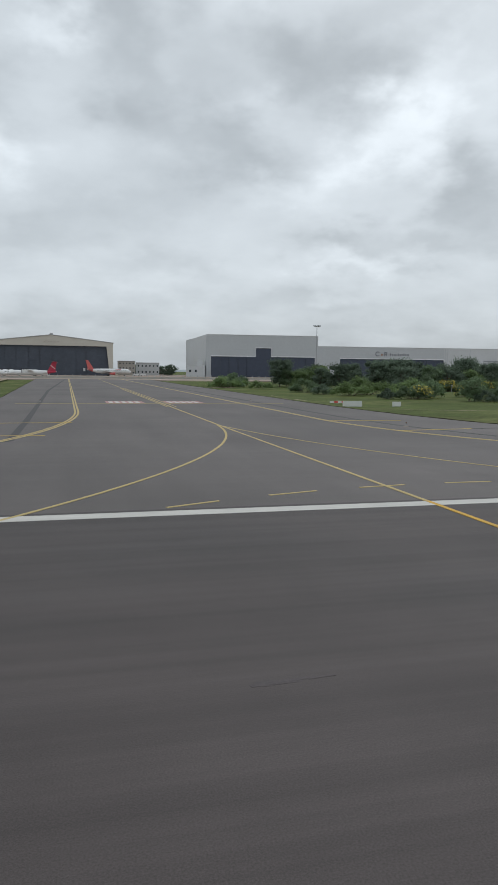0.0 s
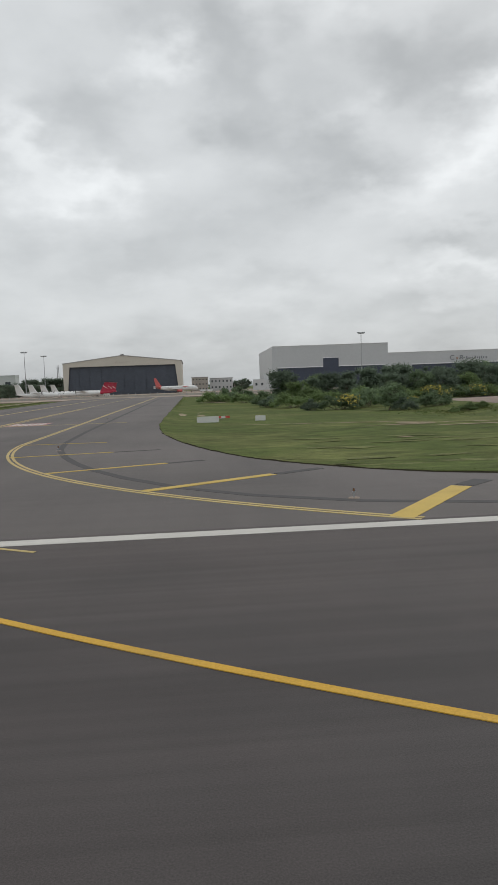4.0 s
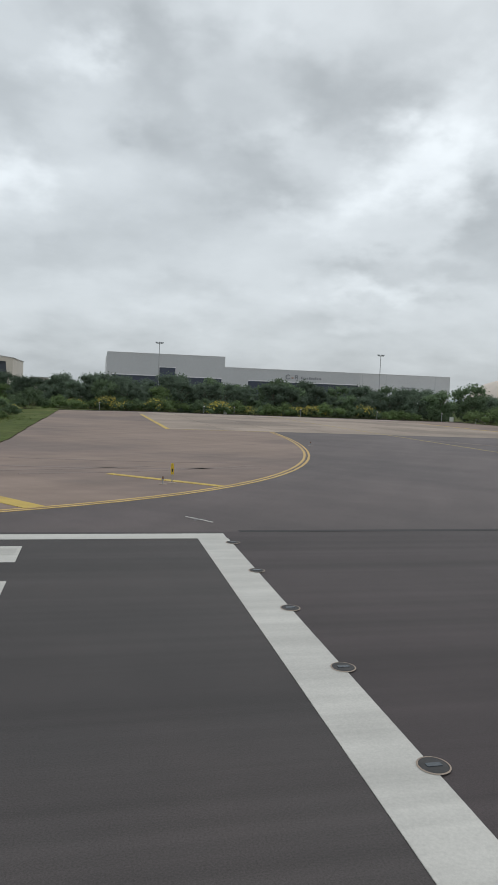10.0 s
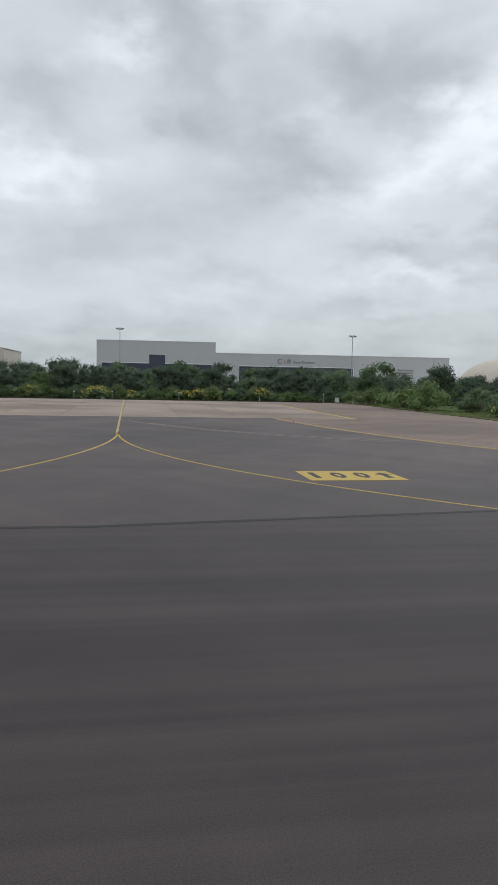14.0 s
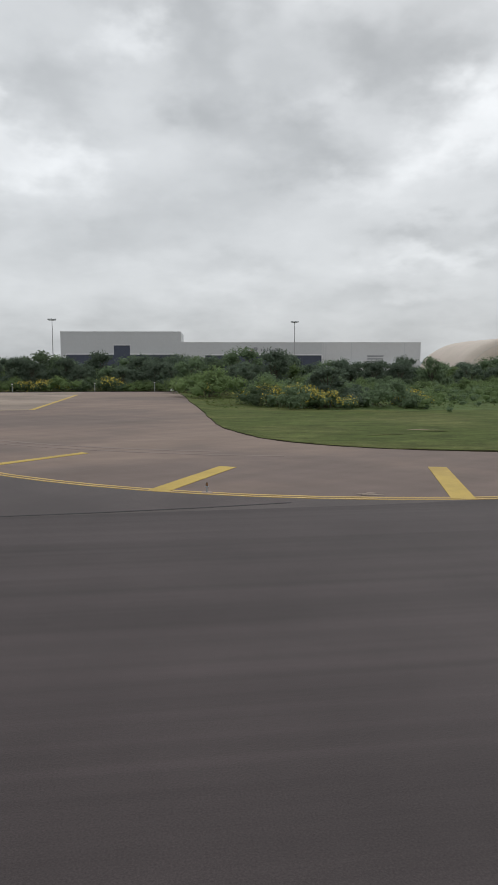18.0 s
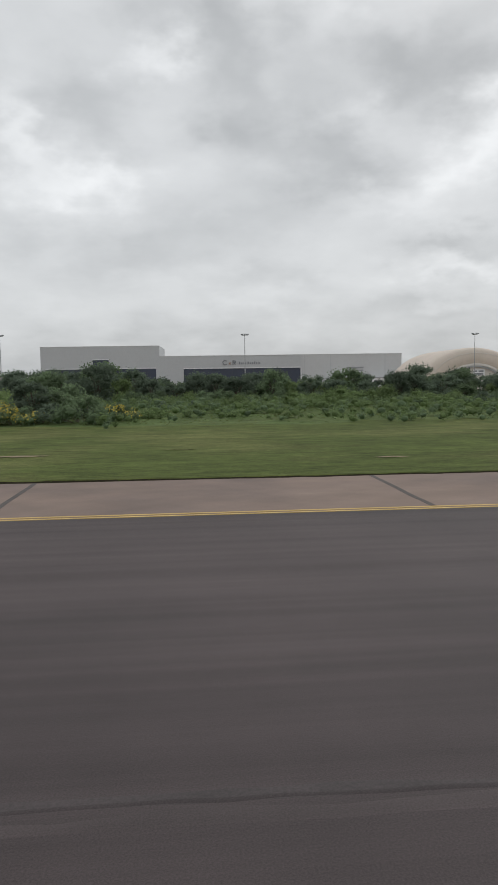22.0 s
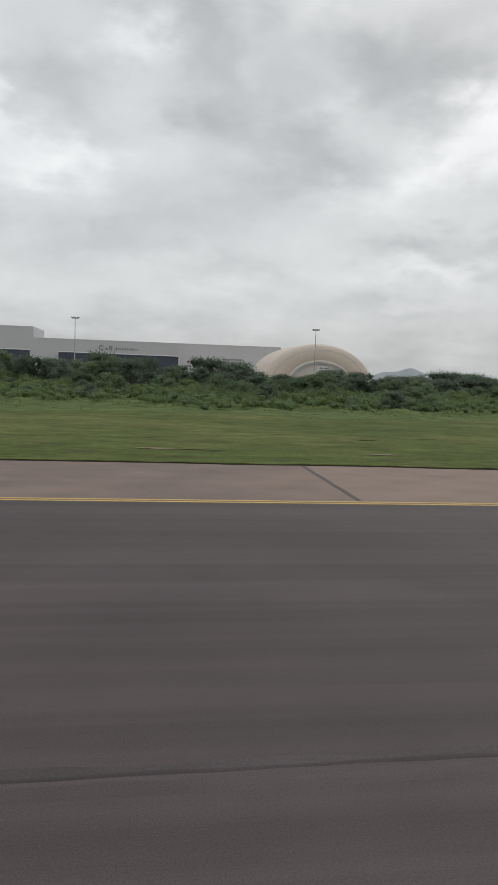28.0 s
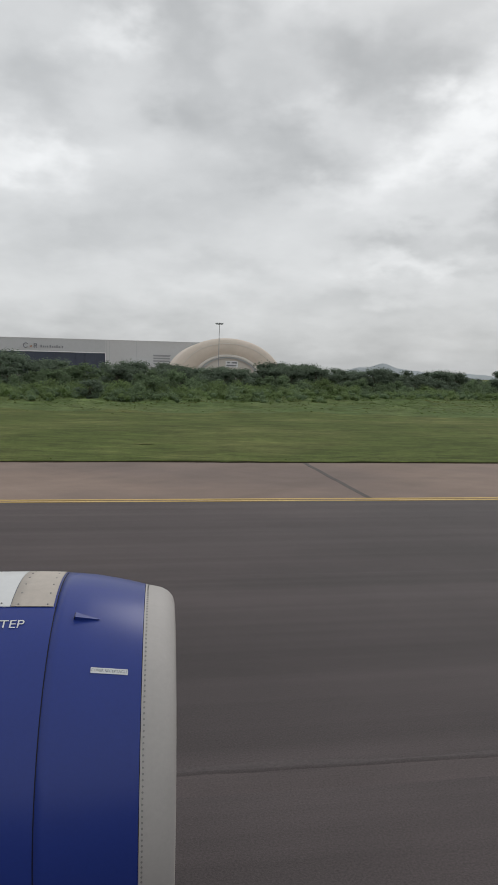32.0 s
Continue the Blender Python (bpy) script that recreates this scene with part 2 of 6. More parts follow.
M_ASPHALT4 = material("worn_taxiway_asphalt", (0.100, 0.0790, 0.0770), 0.72, spread=0.12, scale=0.25, grain=40, grain_amount=0.2, bump=0.2, bump_scale=55,
                      tint=(0.080, 0.0645, 0.0635), tint_scale=0.06, streaks=((0.01, 0.30, 0.08), (0.035, 0.22, 0.17, 58), (0.03, 0.30, 0.13, -52)), spec=0.3)
M_SHOULDER = material("brown_shoulder_concrete", (0.252, 0.190, 0.157), 0.9, spread=0.07, scale=0.15, grain=14, grain_amount=0.08, bump=0.3,
                      tint=(0.190, 0.147, 0.129), tint_scale=0.05, streaks=((0.02, 0.7, 0.06), (0.05, 0.45, 0.09, 40), (0.06, 0.6, 0.06, -50)), per_object=0.05, spec=0.25)
M_APRON = material("pale_apron_concrete", (0.335, 0.270, 0.220), 0.9, spread=0.12, scale=0.1, grain=10, grain_amount=0.08,
                   tint=(0.245, 0.198, 0.165), tint_scale=0.06, per_object=0.13, spec=0.25)
M_TARSTRIP = material("worn_tar_strip", (0.088, 0.076, 0.073), 0.8, spread=0.25, scale=1.2, grain=16, grain_amount=0.2)
M_LANEPALE = material("pale_paving_lane_edge", (0.0760, 0.0612, 0.0612), 0.75, spread=0.2, scale=0.3, grain=40, grain_amount=0.28, streaks=((0.05, 2.6, 0.12),), spec=0.3)
M_LANE2 = material("dark_paving_lane_joint", (0.0500, 0.0400, 0.0405), 0.75, spread=0.25, scale=0.4, grain=40, grain_amount=0.3, spec=0.3)
M_LANE = material("faint_paving_lane_joint", (0.0575, 0.0458, 0.0462), 0.75, spread=0.35, scale=0.4, grain=20, grain_amount=0.3)
M_JOINT = material("weathered_joint_seal", (0.075, 0.064, 0.059), 0.85, spread=0.25, scale=2.0, grain=12, grain_amount=0.2)
M_TAR = material("tar_joint", (0.042, 0.040, 0.040), 0.8, spread=0.2, scale=2.0, grain=12, grain_amount=0.2)
M_CRACK = material("black_crack", (0.016, 0.015, 0.015), 0.8, spread=0.3, scale=1.5, grain=10, grain_amount=0.3)
TAR_FILM = [material("tar_film", (k * 1.16, k, k * 1.02), 0.74, spread=0.2, scale=0.8, grain=40, grain_amount=0.25, bump=0.2, bump_scale=55, spec=0.3) for k in (0.042, 0.039, 0.036, 0.033, 0.031)]
M_TYREMARK = material("faint_tyre_mark", (0.205, 0.155, 0.134), 0.8, spread=0.12, scale=0.6, grain=14, grain_amount=0.1)
M_AMBER = material("amber_road_paint", (0.57, 0.335, 0.04), 0.7, spread=0.12, scale=0.8, grain=25, grain_amount=0.15, tint=(0.40, 0.25, 0.05), tint_scale=0.4, tint_range=(0.5, 0.75), spec=0.3)
M_WHITE = material("white_road_paint", (0.515, 0.495, 0.457), 0.7, spread=0.07, scale=0.8, grain=25, grain_amount=0.08, tint=(0.47, 0.452, 0.42),
                   tint_scale=0.35, tint_range=(0.5, 0.75), streaks=((0.03, 0.9, 0.10), (0.06, 2.6, 0.08)), spec=0.3)
M_WHITE2 = material("dulled_white_paint", (0.455, 0.436, 0.402), 0.75, spread=0.10, scale=0.8, grain=25, grain_amount=0.1, streaks=((0.03, 1.5, 0.14),), spec=0.3)
M_SCUFF = material("scuffed_grey_patch", (0.150, 0.142, 0.142), 0.85, spread=0.4, scale=3.0, grain=14, grain_amount=0.4)
M_YELLOW = material("yellow_road_paint", (0.52, 0.368, 0.082), 0.7, spread=0.1, scale=0.8, grain=25, grain_amount=0.12, tint=(0.38, 0.26, 0.07),
                    tint_scale=0.3, tint_range=(0.5, 0.75), spec=0.3)
M_YELLOW_THIN = material("worn_yellow_paint", (0.46, 0.355, 0.15), 0.75, spread=0.12, scale=0.6, grain=20, grain_amount=0.15, spec=0.3)
M_EDGELINE = material("dull_yellow_edge_line", (0.52, 0.36, 0.135), 0.75, spread=0.15, scale=0.6, grain=20, grain_amount=0.15, spec=0.3)
M_REDPAINT = material("faded_red_paint", (0.36, 0.19, 0.175), 0.75, spread=0.2, scale=0.6, grain=8, grain_amount=0.2)
M_BLACKPAINT = material("black_road_paint", (0.02, 0.02, 0.02), 0.7, spread=0.1)
M_GRASS = material("mown_grass", (0.080, 0.103, 0.028), 0.95, spread=0.30, scale=0.6, grain=9, grain_amount=0.30, bump=1.0, bump_scale=5,
                   stretch=(0.5, 1, 1), tint=(0.120, 0.132, 0.044), tint_scale=0.07, tint_range=(0.47, 0.62), streaks=((0.08, 0.16, 0.14), (0.3, 0.9, 0.18), (0.5, 2.6, 0.15), (1.4, 2.4, 0.22)), spec=0.1)
M_DRYGRASS = material("dry_pale_grass", (0.136, 0.145, 0.060), 0.95, spread=0.35, scale=0.8, grain=6, grain_amount=0.3, bump=1.0, bump_scale=5, streaks=((0.4, 2.4, 0.2),), spec=0.1)
# dark colour for the shadow that overhanging grass leaves along the pavement
M_TURFSHADE = material("turf_edge_shade", (0.045, 0.040, 0.026), 0.95, spread=0.35, scale=1.5, grain=14, grain_amount=0.3, spec=0.1)
M_BLADE = material("tall_grass_blades", (0.108, 0.150, 0.050), 0.9, spread=0.25, scale=0.15, grain_amount=0.0, island=0.14, tint=(0.14, 0.15, 0.055), tint_scale=0.08, spec=0.1, leafy=0.45)
M_BLADE2 = material("short_grass_blades", (0.100, 0.135, 0.042), 0.9, spread=0.2, scale=0.2, grain_amount=0.0, island=0.2, spec=0.1, leafy=0.45)
M_MEADOW = material("unmown_meadow", (0.086, 0.124, 0.042), 0.95, spread=0.3, scale=0.5, grain=5, grain_amount=0.3, bump=1.0, bump_scale=4, stretch=(0.6, 1, 1), tint=(0.110, 0.142, 0.052), tint_scale=0.1, streaks=((0.15, 0.5, 0.2), (1.0, 2.5, 0.2)), spec=0.1)
M_SAND = material("bare_sandy_soil", (0.26, 0.205, 0.13), 0.95, spread=0.25, scale=1.2, grain=8, grain_amount=0.25)
M_LEAF = [material("dark_leaves", (0.140, 0.182, 0.128), 0.8, spread=0.0, grain_amount=0.0, island=0.25, per_object=0.25, spec=0.2, leafy=0.5),
          material("mid_leaves", (0.155, 0.212, 0.118), 0.8, spread=0.0, grain_amount=0.0, island=0.25, per_object=0.25, spec=0.2, leafy=0.5),
          material("bright_leaves", (0.175, 0.240, 0.100), 0.8, spread=0.0, grain_amount=0.0, island=0.22, per_object=0.2, spec=0.2, leafy=0.5)]
M_FLOWER = material("yellow_blossom", (0.52, 0.43, 0.07), 0.8, spread=0.0, grain_amount=0.0, island=0.3)
M_BARK = material("grey_brown_bark", (0.10, 0.08, 0.06), 0.9, spread=0.2, scale=3, stretch=(1, 1, 0.2))
M_CLAD = material("pale_grey_cladding", (0.475, 0.492, 0.503), 0.6, spread=0.03, scale=0.05, grain=0.4, grain_amount=0.02, streaks=((0.9, 0.02, 0.025),))
M_CLAD2 = material("light_grey_cladding", (0.53, 0.54, 0.545), 0.6, spread=0.03, scale=0.05, grain=0.4, grain_amount=0.02)
M_TRIM = material("white_trim", (0.72, 0.73, 0.74), 0.5, spread=0.03)
M_NAVY = material("navy_hangar_door", (0.048, 0.060, 0.092), 0.55, spread=0.12, scale=0.3, grain_amount=0.03)
M_DARKDOOR = material("dark_slate_hangar_door", (0.062, 0.073, 0.096), 0.6, spread=0.15, scale=0.2, grain_amount=0.04, streaks=((0.4, 0.01, 0.08),))
M_BEIGE = material("beige_cladding", (0.54, 0.505, 0.44), 0.65, spread=0.05, scale=0.1, grain_amount=0.03)
M_ROOF = material("grey_sheet_roof", (0.36, 0.36, 0.36), 0.6, spread=0.06, scale=0.1)
M_FABRIC = material("peach_fabric_membrane", (0.60, 0.525, 0.45), 0.75, spread=0.06, scale=0.08, grain=0.6, grain_amount=0.03, tint=(0.63, 0.54, 0.47), tint_scale=0.06)
M_FABRIC2 = material("cream_fabric_membrane", (0.58, 0.545, 0.50), 0.75, spread=0.05, scale=0.1, grain_amount=0.02)
M_STEEL = material("galvanised_steel", (0.36, 0.37, 0.38), 0.5, metal=0.3, spread=0.08, scale=0.5)
M_LAMPGREY = material("floodlight_housing", (0.30, 0.31, 0.32), 0.5, spread=0.05)
M_LOGO_RED = material("logo_red", (0.36, 0.19, 0.12), 0.5, spread=0.03)
M_LOGO_GREY = material("logo_grey", (0.20, 0.21, 0.23), 0.5, spread=0.03)
M_CONCRETE_BLDG = material("weathered_plaster", (0.42, 0.39, 0.35), 0.85, spread=0.12, scale=0.3)
M_GLASSDARK = material("dark_window_glass", (0.05, 0.06, 0.07), 0.15, spread=0.05)
M_SIGNWHITE = material("white_sign_metal", (0.66, 0.66, 0.64), 0.5, spread=0.05, scale=2.0, grain_amount=0.03)
M_SIGNYELLOW = material("yellow_sign_face", (0.62, 0.42, 0.03), 0.5, spread=0.05)
M_SIGNORANGE = material("amber_sign_face", (0.58, 0.33, 0.04), 0.5, spread=0.05)
M_BLACK = material("black_lettering", (0.015, 0.015, 0.015), 0.6, spread=0.0, grain_amount=0.0)
M_REDSIGN = material("red_barrier_paint", (0.55, 0.07, 0.05), 0.6, spread=0.08)
M_LENS = material("amber_lens", (0.16, 0.075, 0.03), 0.25, spread=0.0, grain_amount=0.0)
M_AIRWHITE = material("white_aircraft_paint", (0.70, 0.70, 0.69), 0.3, spread=0.03, scale=0.3)
M_AIRRED = material("red_aircraft_paint", (0.42, 0.025, 0.060), 0.35, spread=0.05, scale=0.5)
M_AIRORANGE = material("orange_red_aircraft_paint", (0.54, 0.12, 0.11), 0.35, spread=0.05, scale=0.5)
M_TYRE = material("black_rubber", (0.02, 0.02, 0.02), 0.8, spread=0.1)
# the haze of distance is mixed into the hills' base colour
M_HILL = material("haze_tinted_hill", (0.30, 0.335, 0.35), 0.95, spread=0.08, scale=0.01, grain=0.05, grain_amount=0.06)
M_BLUE = material("deep_blue_cowl_paint", (0.018, 0.038, 0.215), 0.34, spread=0.05, scale=1.2, grain=40, grain_amount=0.03, spec=0.4)
M_LIP = material("bare_inlet_lip_metal", (0.40, 0.378, 0.362), 0.6, metal=0.0, spread=0.05, scale=2.0, grain=30, grain_amount=0.03)
M_COWLWHITE = material("white_cowl_panel", (0.62, 0.63, 0.63), 0.4, spread=0.05, scale=2.0, grain_amount=0.03)
M_COWLBEIGE = material("weathered_beige_panel", (0.46, 0.41, 0.36), 0.5, spread=0.10, scale=3.0, grain_amount=0.05)
M_RIVET = material("grey_rivet", (0.24, 0.235, 0.23), 0.5, metal=0.4, spread=0.05)
M_GAP = material("dark_panel_gap", (0.012, 0.012, 0.018), 0.7, spread=0.0, grain_amount=0.0)
M_FAN = material("titanium_fan_blade", (0.10, 0.10, 0.11), 0.4, metal=0.6, spread=0.05)

# ---- helpers for building ----
def mesh_of(name, bm, mat=None, smooth=False):
    me = bpy.data.meshes.new(name)
    bm.to_mesh(me)
    bm.free()
    if mat is not None:
        for one in mat if isinstance(mat, (list, tuple)) else [mat]:
            me.materials.append(one)
    if smooth:
        me.polygons.foreach_set("use_smooth", [True] * len(me.polygons))
    return me


def part(name, bm, mat, parent=None, label="", smooth=False):
    ob = new(name, mesh_of(name, bm, mat, smooth))
    if parent is not None:
        ob.parent = parent
    return tagged(ob, label)


def shared(name, me, parent, m):
    ob = new(name, me)
    ob.parent = parent
    ob.matrix_basis = m
    return ob


def thing(name, label, category, place=(0, 0, 0), group="", kind="", rz=0.0):
    ob = new(name)
    ob.matrix_basis = pose(*place, 0, 0, rz)
    return tagged(ob, label, category, group, kind)


def box(x0, x1, y0, y1, z0, z1, bm=None, bevel=0.0):
    one = bmesh.new()
    bmesh.ops.create_cube(one, size=1)
    for v in one.verts:
        v.co = (x0 + (v.co.x + 0.5) * (x1 - x0), y0 + (v.co.y + 0.5) * (y1 - y0), z0 + (v.co.z + 0.5) * (z1 - z0))
    if bevel:
        bmesh.ops.bevel(one, geom=one.edges[:], offset=bevel, segments=2, affect="EDGES")
    if bm is None:
        return one
    join(bm, one)
    return bm


def join(bm, other, m=None):
    me = bpy.data.meshes.new("tmp")
    other.to_mesh(me)
    other.free()
    if m is not None:
        me.transform(m)
    bm.from_mesh(me)
    bpy.data.meshes.remove(me)
    return bm


def tube(p0, p1, r0, r1=None, n=8, bm=None):
    bm = bm if bm is not None else bmesh.new()
    p0, p1 = Vector(p0), Vector(p1)
    r1 = r0 if r1 is None else r1
    q = (p1 - p0).to_track_quat("Z", "Y")
    rings = []
    for p, r in ((p0, r0), (p1, r1)):
        rings.append([bm.verts.new(p + q @ Vector((r * math.cos(2 * math.pi * i / n), r * math.sin(2 * math.pi * i / n), 0))) for i in range(n)])
    for i in range(n):
        bm.faces.new((rings[0][i], rings[0][(i + 1) % n], rings[1][(i + 1) % n], rings[1][i]))
    bm.faces.new(rings[0][::-1])
    bm.faces.new(rings[1])
    return bm


def loft(rings, bm=None, close=True, caps=True):
    """Skins a row of rings of points."""
    bm = bm if bm is not None else bmesh.new()
    vs = [[bm.verts.new(p) for p in ring] for ring in rings]
    for a, b in zip(vs, vs[1:]):
        for i in range(len(a) if close else len(a) - 1):
            j = (i + 1) % len(a)
            bm.faces.new((a[i], a[j], b[j], b[i]))
    if caps:
        bm.faces.new(vs[0][::-1])
        bm.faces.new(vs[-1])
    return bm


def bezier(ctrl, n=24):
    """A cubic curve through control points (two for a straight line)."""
    if len(ctrl) == 2:
        return [Vector(ctrl[0]), Vector(ctrl[1])]
    if len(ctrl) == 3:
        a, b, c = (Vector(p) for p in ctrl)
        return [a * (1 - t) ** 2 + b * 2 * t * (1 - t) + c * t * t for t in (i / n for i in range(n + 1))]
    a, b, c, d = (Vector(p) for p in ctrl)
    return [a * (1 - t) ** 3 + b * 3 * t * (1 - t) ** 2 + c * 3 * t * t * (1 - t) + d * t ** 3 for t in (i / n for i in range(n + 1))]


def ribbon(points, width, z=0.012, thick=0.016, bm=None, shift=0.0):
    """A painted line along points of the ground."""
    bm = bm if bm is not None else bmesh.new()
    pts = [Vector((p[0], p[1])) for p in points]
    rows = []
    for i, p in enumerate(pts):
        d = (pts[min(i + 1, len(pts) - 1)] - pts[max(i - 1, 0)]).normalized()
        nrm = Vector((-d.y, d.x))
        a, b = p + nrm * (shift + width / 2), p + nrm * (shift - width / 2)
        rows.append([bm.verts.new((a.x, a.y, z)), bm.verts.new((b.x, b.y, z)), bm.verts.new((b.x, b.y, z - thick)), bm.verts.new((a.x, a.y, z - thick))])
    for a, b in zip(rows, rows[1:]):
        for i in range(4):
            bm.faces.new((a[i], a[(i + 1) % 4], b[(i + 1) % 4], b[i]))
    bm.faces.new(rows[0])
    bm.faces.new(rows[-1][::-1])
    bmesh.ops.recalc_face_normals(bm, faces=bm.faces[:])
    return bm


def slab(points, z=0.0, thick=0.6, bm=None):
    """A flat piece of pavement with a given outline."""
    bm = bm if bm is not None else bmesh.new()
    top = [bm.verts.new((p[0], p[1], z)) for p in points]
    low = [bm.verts.new((p[0], p[1], z - thick)) for p in points]
    f = bm.faces.new(top)
    for i in range(len(top)):
        j = (i + 1) % len(top)
        bm.faces.new((top[j], top[i], low[i], low[j]))
    bmesh.ops.recalc_face_normals(bm, faces=bm.faces[:])
    if f.normal.z < 0:
        bmesh.ops.reverse_faces(bm, faces=bm.faces[:])
    bmesh.ops.triangulate(bm, faces=[f])
    return bm


def lettering(body, size, depth=0.004, bold=0.0):
    """Text as a mesh in the xy plane, centred."""
    cu = bpy.data.curves.new("lettering", "FONT")
    cu.body, cu.size, cu.extrude, cu.align_x, cu.align_y, cu.offset = body, size, depth, "CENTER", "CENTER", bold
    tmp = bpy.data.objects.new("lettering", cu)
    scene.collection.objects.link(tmp)
    me = bpy.data.meshes.new_from_object(tmp.evaluated_get(bpy.context.evaluated_depsgraph_get()))
    bpy.data.objects.remove(tmp)
    bpy.data.curves.remove(cu)
    bm = bmesh.new()
    bm.from_mesh(me)
    bpy.data.meshes.remove(me)
    return bm


def moved(bm, m):
    bmesh.ops.transform(bm, matrix=m, verts=bm.verts[:])
    return bm


def smooth01(t):
    t = min(1.0, max(0.0, t))
    return t * t * (3 - 2 * t)


def ground_z(x, y):
    """Height of the grass: flush with the pavement at its edge, with shallow drainage hollows farther off."""
    dip = 0.52 * smooth01((y - 31) / 9) * smooth01((89 - x) / 8) * smooth01((x - 37) / 8)
    dip = max(dip, 0.55 * smooth01((y - 150) / 12))
    dip = max(dip, 0.25 * smooth01((y - 48) / 30) * smooth01((x - 188) / 10))
    return -0.03 - dip

# ---- ground and pavements ----
def steps(*spans):
    out = []
    for a, b, s in spans:
        out += list(np.arange(a, b, s))
    return [float(v) for v in out]


def build_ground():
    xs = steps((-1800, -200, 200), (-200, -40, 20), (-40, 480, 5), (480, 900, 60), (900, 3400, 250)) + [3400.0]
    ys = steps((-900, -40, 80), (-40, 24, 16), (24, 200, 4), (200, 420, 20), (420, 1000, 80), (1000, 4200, 400)) + [4200.0]
    bm = bmesh.new()
    grid = [[bm.verts.new((x, y, ground_z(x, y))) for y in ys] for x in xs]
    for a, b in zip(grid, grid[1:]):
        for j in range(len(ys) - 1):
            bm.faces.new((a[j], b[j], b[j + 1], a[j + 1]))
    return tagged(part("ground", bm, M_GRASS, smooth=True), "mown green grass with dry and yellowish patches", "grass", kind="structure")


build_ground()

RWY_END = 103.4
SEAM = 201.5                 # where the older asphalt meets the newer
DBL_Y = 24.58                # double yellow edge line beyond the junction


def grass_y(x):
    """Edge of the shoulder along the grass past the second junction."""
    return 33.2 + 1.4 * smooth01((x - 225) / 75) + 3.9 * (max(0.0, 214 - x) / 14.5) ** 2


# edge curves of the pavements
A_GRASS_R = bezier([(38.6, 92), (38.8, 52), (46, 27.5), (65.4, 28.7)])
A_GRASS_L = bezier([(-4.6, 76), (-4.4, 34), (-30, 28.9)])
ISLAND_R = bezier([(66, 28.9), (80, 31.5), (92.6, 34), (92.4, 62)])
B_DBL_L = bezier([(86.5, 20.9), (104, 26.5), (117, 34), (120.8, 82)])
B_DBL_R = bezier([(155, 82), (157.5, 52), (168, 24.8), (192, DBL_Y)])
B_GRASS_R = bezier([(184.2, 66), (183.4, 38), (191, 40.5), (206, 34.4)])

CRACK = [(RWY_END, 20.9), (120, 21.1), (137, 21.2), (153, 23.0), (169, 23.6), (186, 24.0)]

runway = part("runway", slab([(-700, -27), (RWY_END, -27), (RWY_END, 20.9), (-700, 20.9)]), M_ASPHALT5)
tagged(runway, "dark grey asphalt runway with worn rubber streaks", "runway", kind="structure")
exit_road = part("taxiway_end", slab([(RWY_END, -27), (SEAM - 1.0, -27), (SEAM - 0.2, 4), (SEAM + 0.3, 14), (SEAM, DBL_Y), (192, DBL_Y)] + CRACK[::-1], z=-0.001), M_ASPHALT3)
tagged(exit_road, "dark patched asphalt taxiway past the runway end", "taxiway", kind="structure")
mouth = part("taxiway_mouth", slab(CRACK + [(192, DBL_Y)] + [tuple(p) for p in B_DBL_R[-2::-1]] + [(120.8, 82)] + [tuple(p) for p in B_DBL_L[-2:0:-1]] + [(87.5, 20.9)], z=-0.002), M_ASPHALT4)
tagged(mouth, "worn brownish grey asphalt of a taxiway mouth", "taxiway", kind="structure")
far_road = part("taxiway_far", slab([(SEAM - 1.0, -27), (900, -27), (900, DBL_Y), (SEAM, DBL_Y), (SEAM + 0.3, 14), (SEAM - 0.2, 4)], z=0.0), M_ASPHALT)
tagged(far_road, "dark grey asphalt taxiway with long streaks", "taxiway", kind="structure")
cross_road = part("taxiway_cross", slab([(-200, 20.9), (61.6, 20.9), (62.8, 28.9)] + [tuple(p) for p in A_GRASS_R[-3::-1]] + [(39.2, 330), (-12, 330)]
                                        + [tuple(p) for p in A_GRASS_L] + [(-200, 28.9)], z=-0.002), M_ASPHALT2)
tagged(cross_road, "grey asphalt taxiway crossing towards the hangars", "taxiway", kind="structure")
hangar_apron = part("apron_hangars", slab([(-230, 330), (560, 330), (560, 760), (-230, 760)], z=-0.30, thick=0.6), M_APRON)
tagged(hangar_apron, "pale concrete apron in front of the hangars", "apron", kind="structure")

# brown shoulders, laid in bays with tar joints
shoulder = thing("shoulder", "reddish brown concrete shoulder with dark tar joints", "shoulder", kind="structure")
part("bay", slab([(61.6, 20.9), (86.5, 20.9)] + [tuple(p) for p in B_DBL_L[1:]] + [(108, 82), (108, 147), (92.6, 140), (92.2, 60)]
                 + [tuple(p) for p in ISLAND_R[-2::-1]] + [(62.8, 28.9)], z=-0.003), M_SHOULDER, shoulder)
part("bay", slab([tuple(p) for p in B_DBL_R] + [(199.5, DBL_Y), (199.5, 37.1)] + [tuple(p) for p in B_GRASS_R[-6::-1]] + [(184.2, 146), (165.2, 147), (165.2, 83)], z=-0.004), M_SHOULDER, shoulder)
JOINTS = [199.5, 213.9, 229.6, 245.7, 260.2, 262.1, 279.2, 295.3, 311.7, 337.7, 354, 370, 386, 402, 418]
for a, b in zip(JOINTS, JOINTS[1:] + [900]):
    n = max(1, int((b - a) / 2.4))
    xs = [a + (b - a) * i / n for i in range(n + 1)]
    part("bay", slab([(xs[0], DBL_Y)] + [(xs[-1], DBL_Y)] + [(x, grass_y(x)) for x in xs[::-1]], z=-0.003), M_SHOULDER, shoulder)
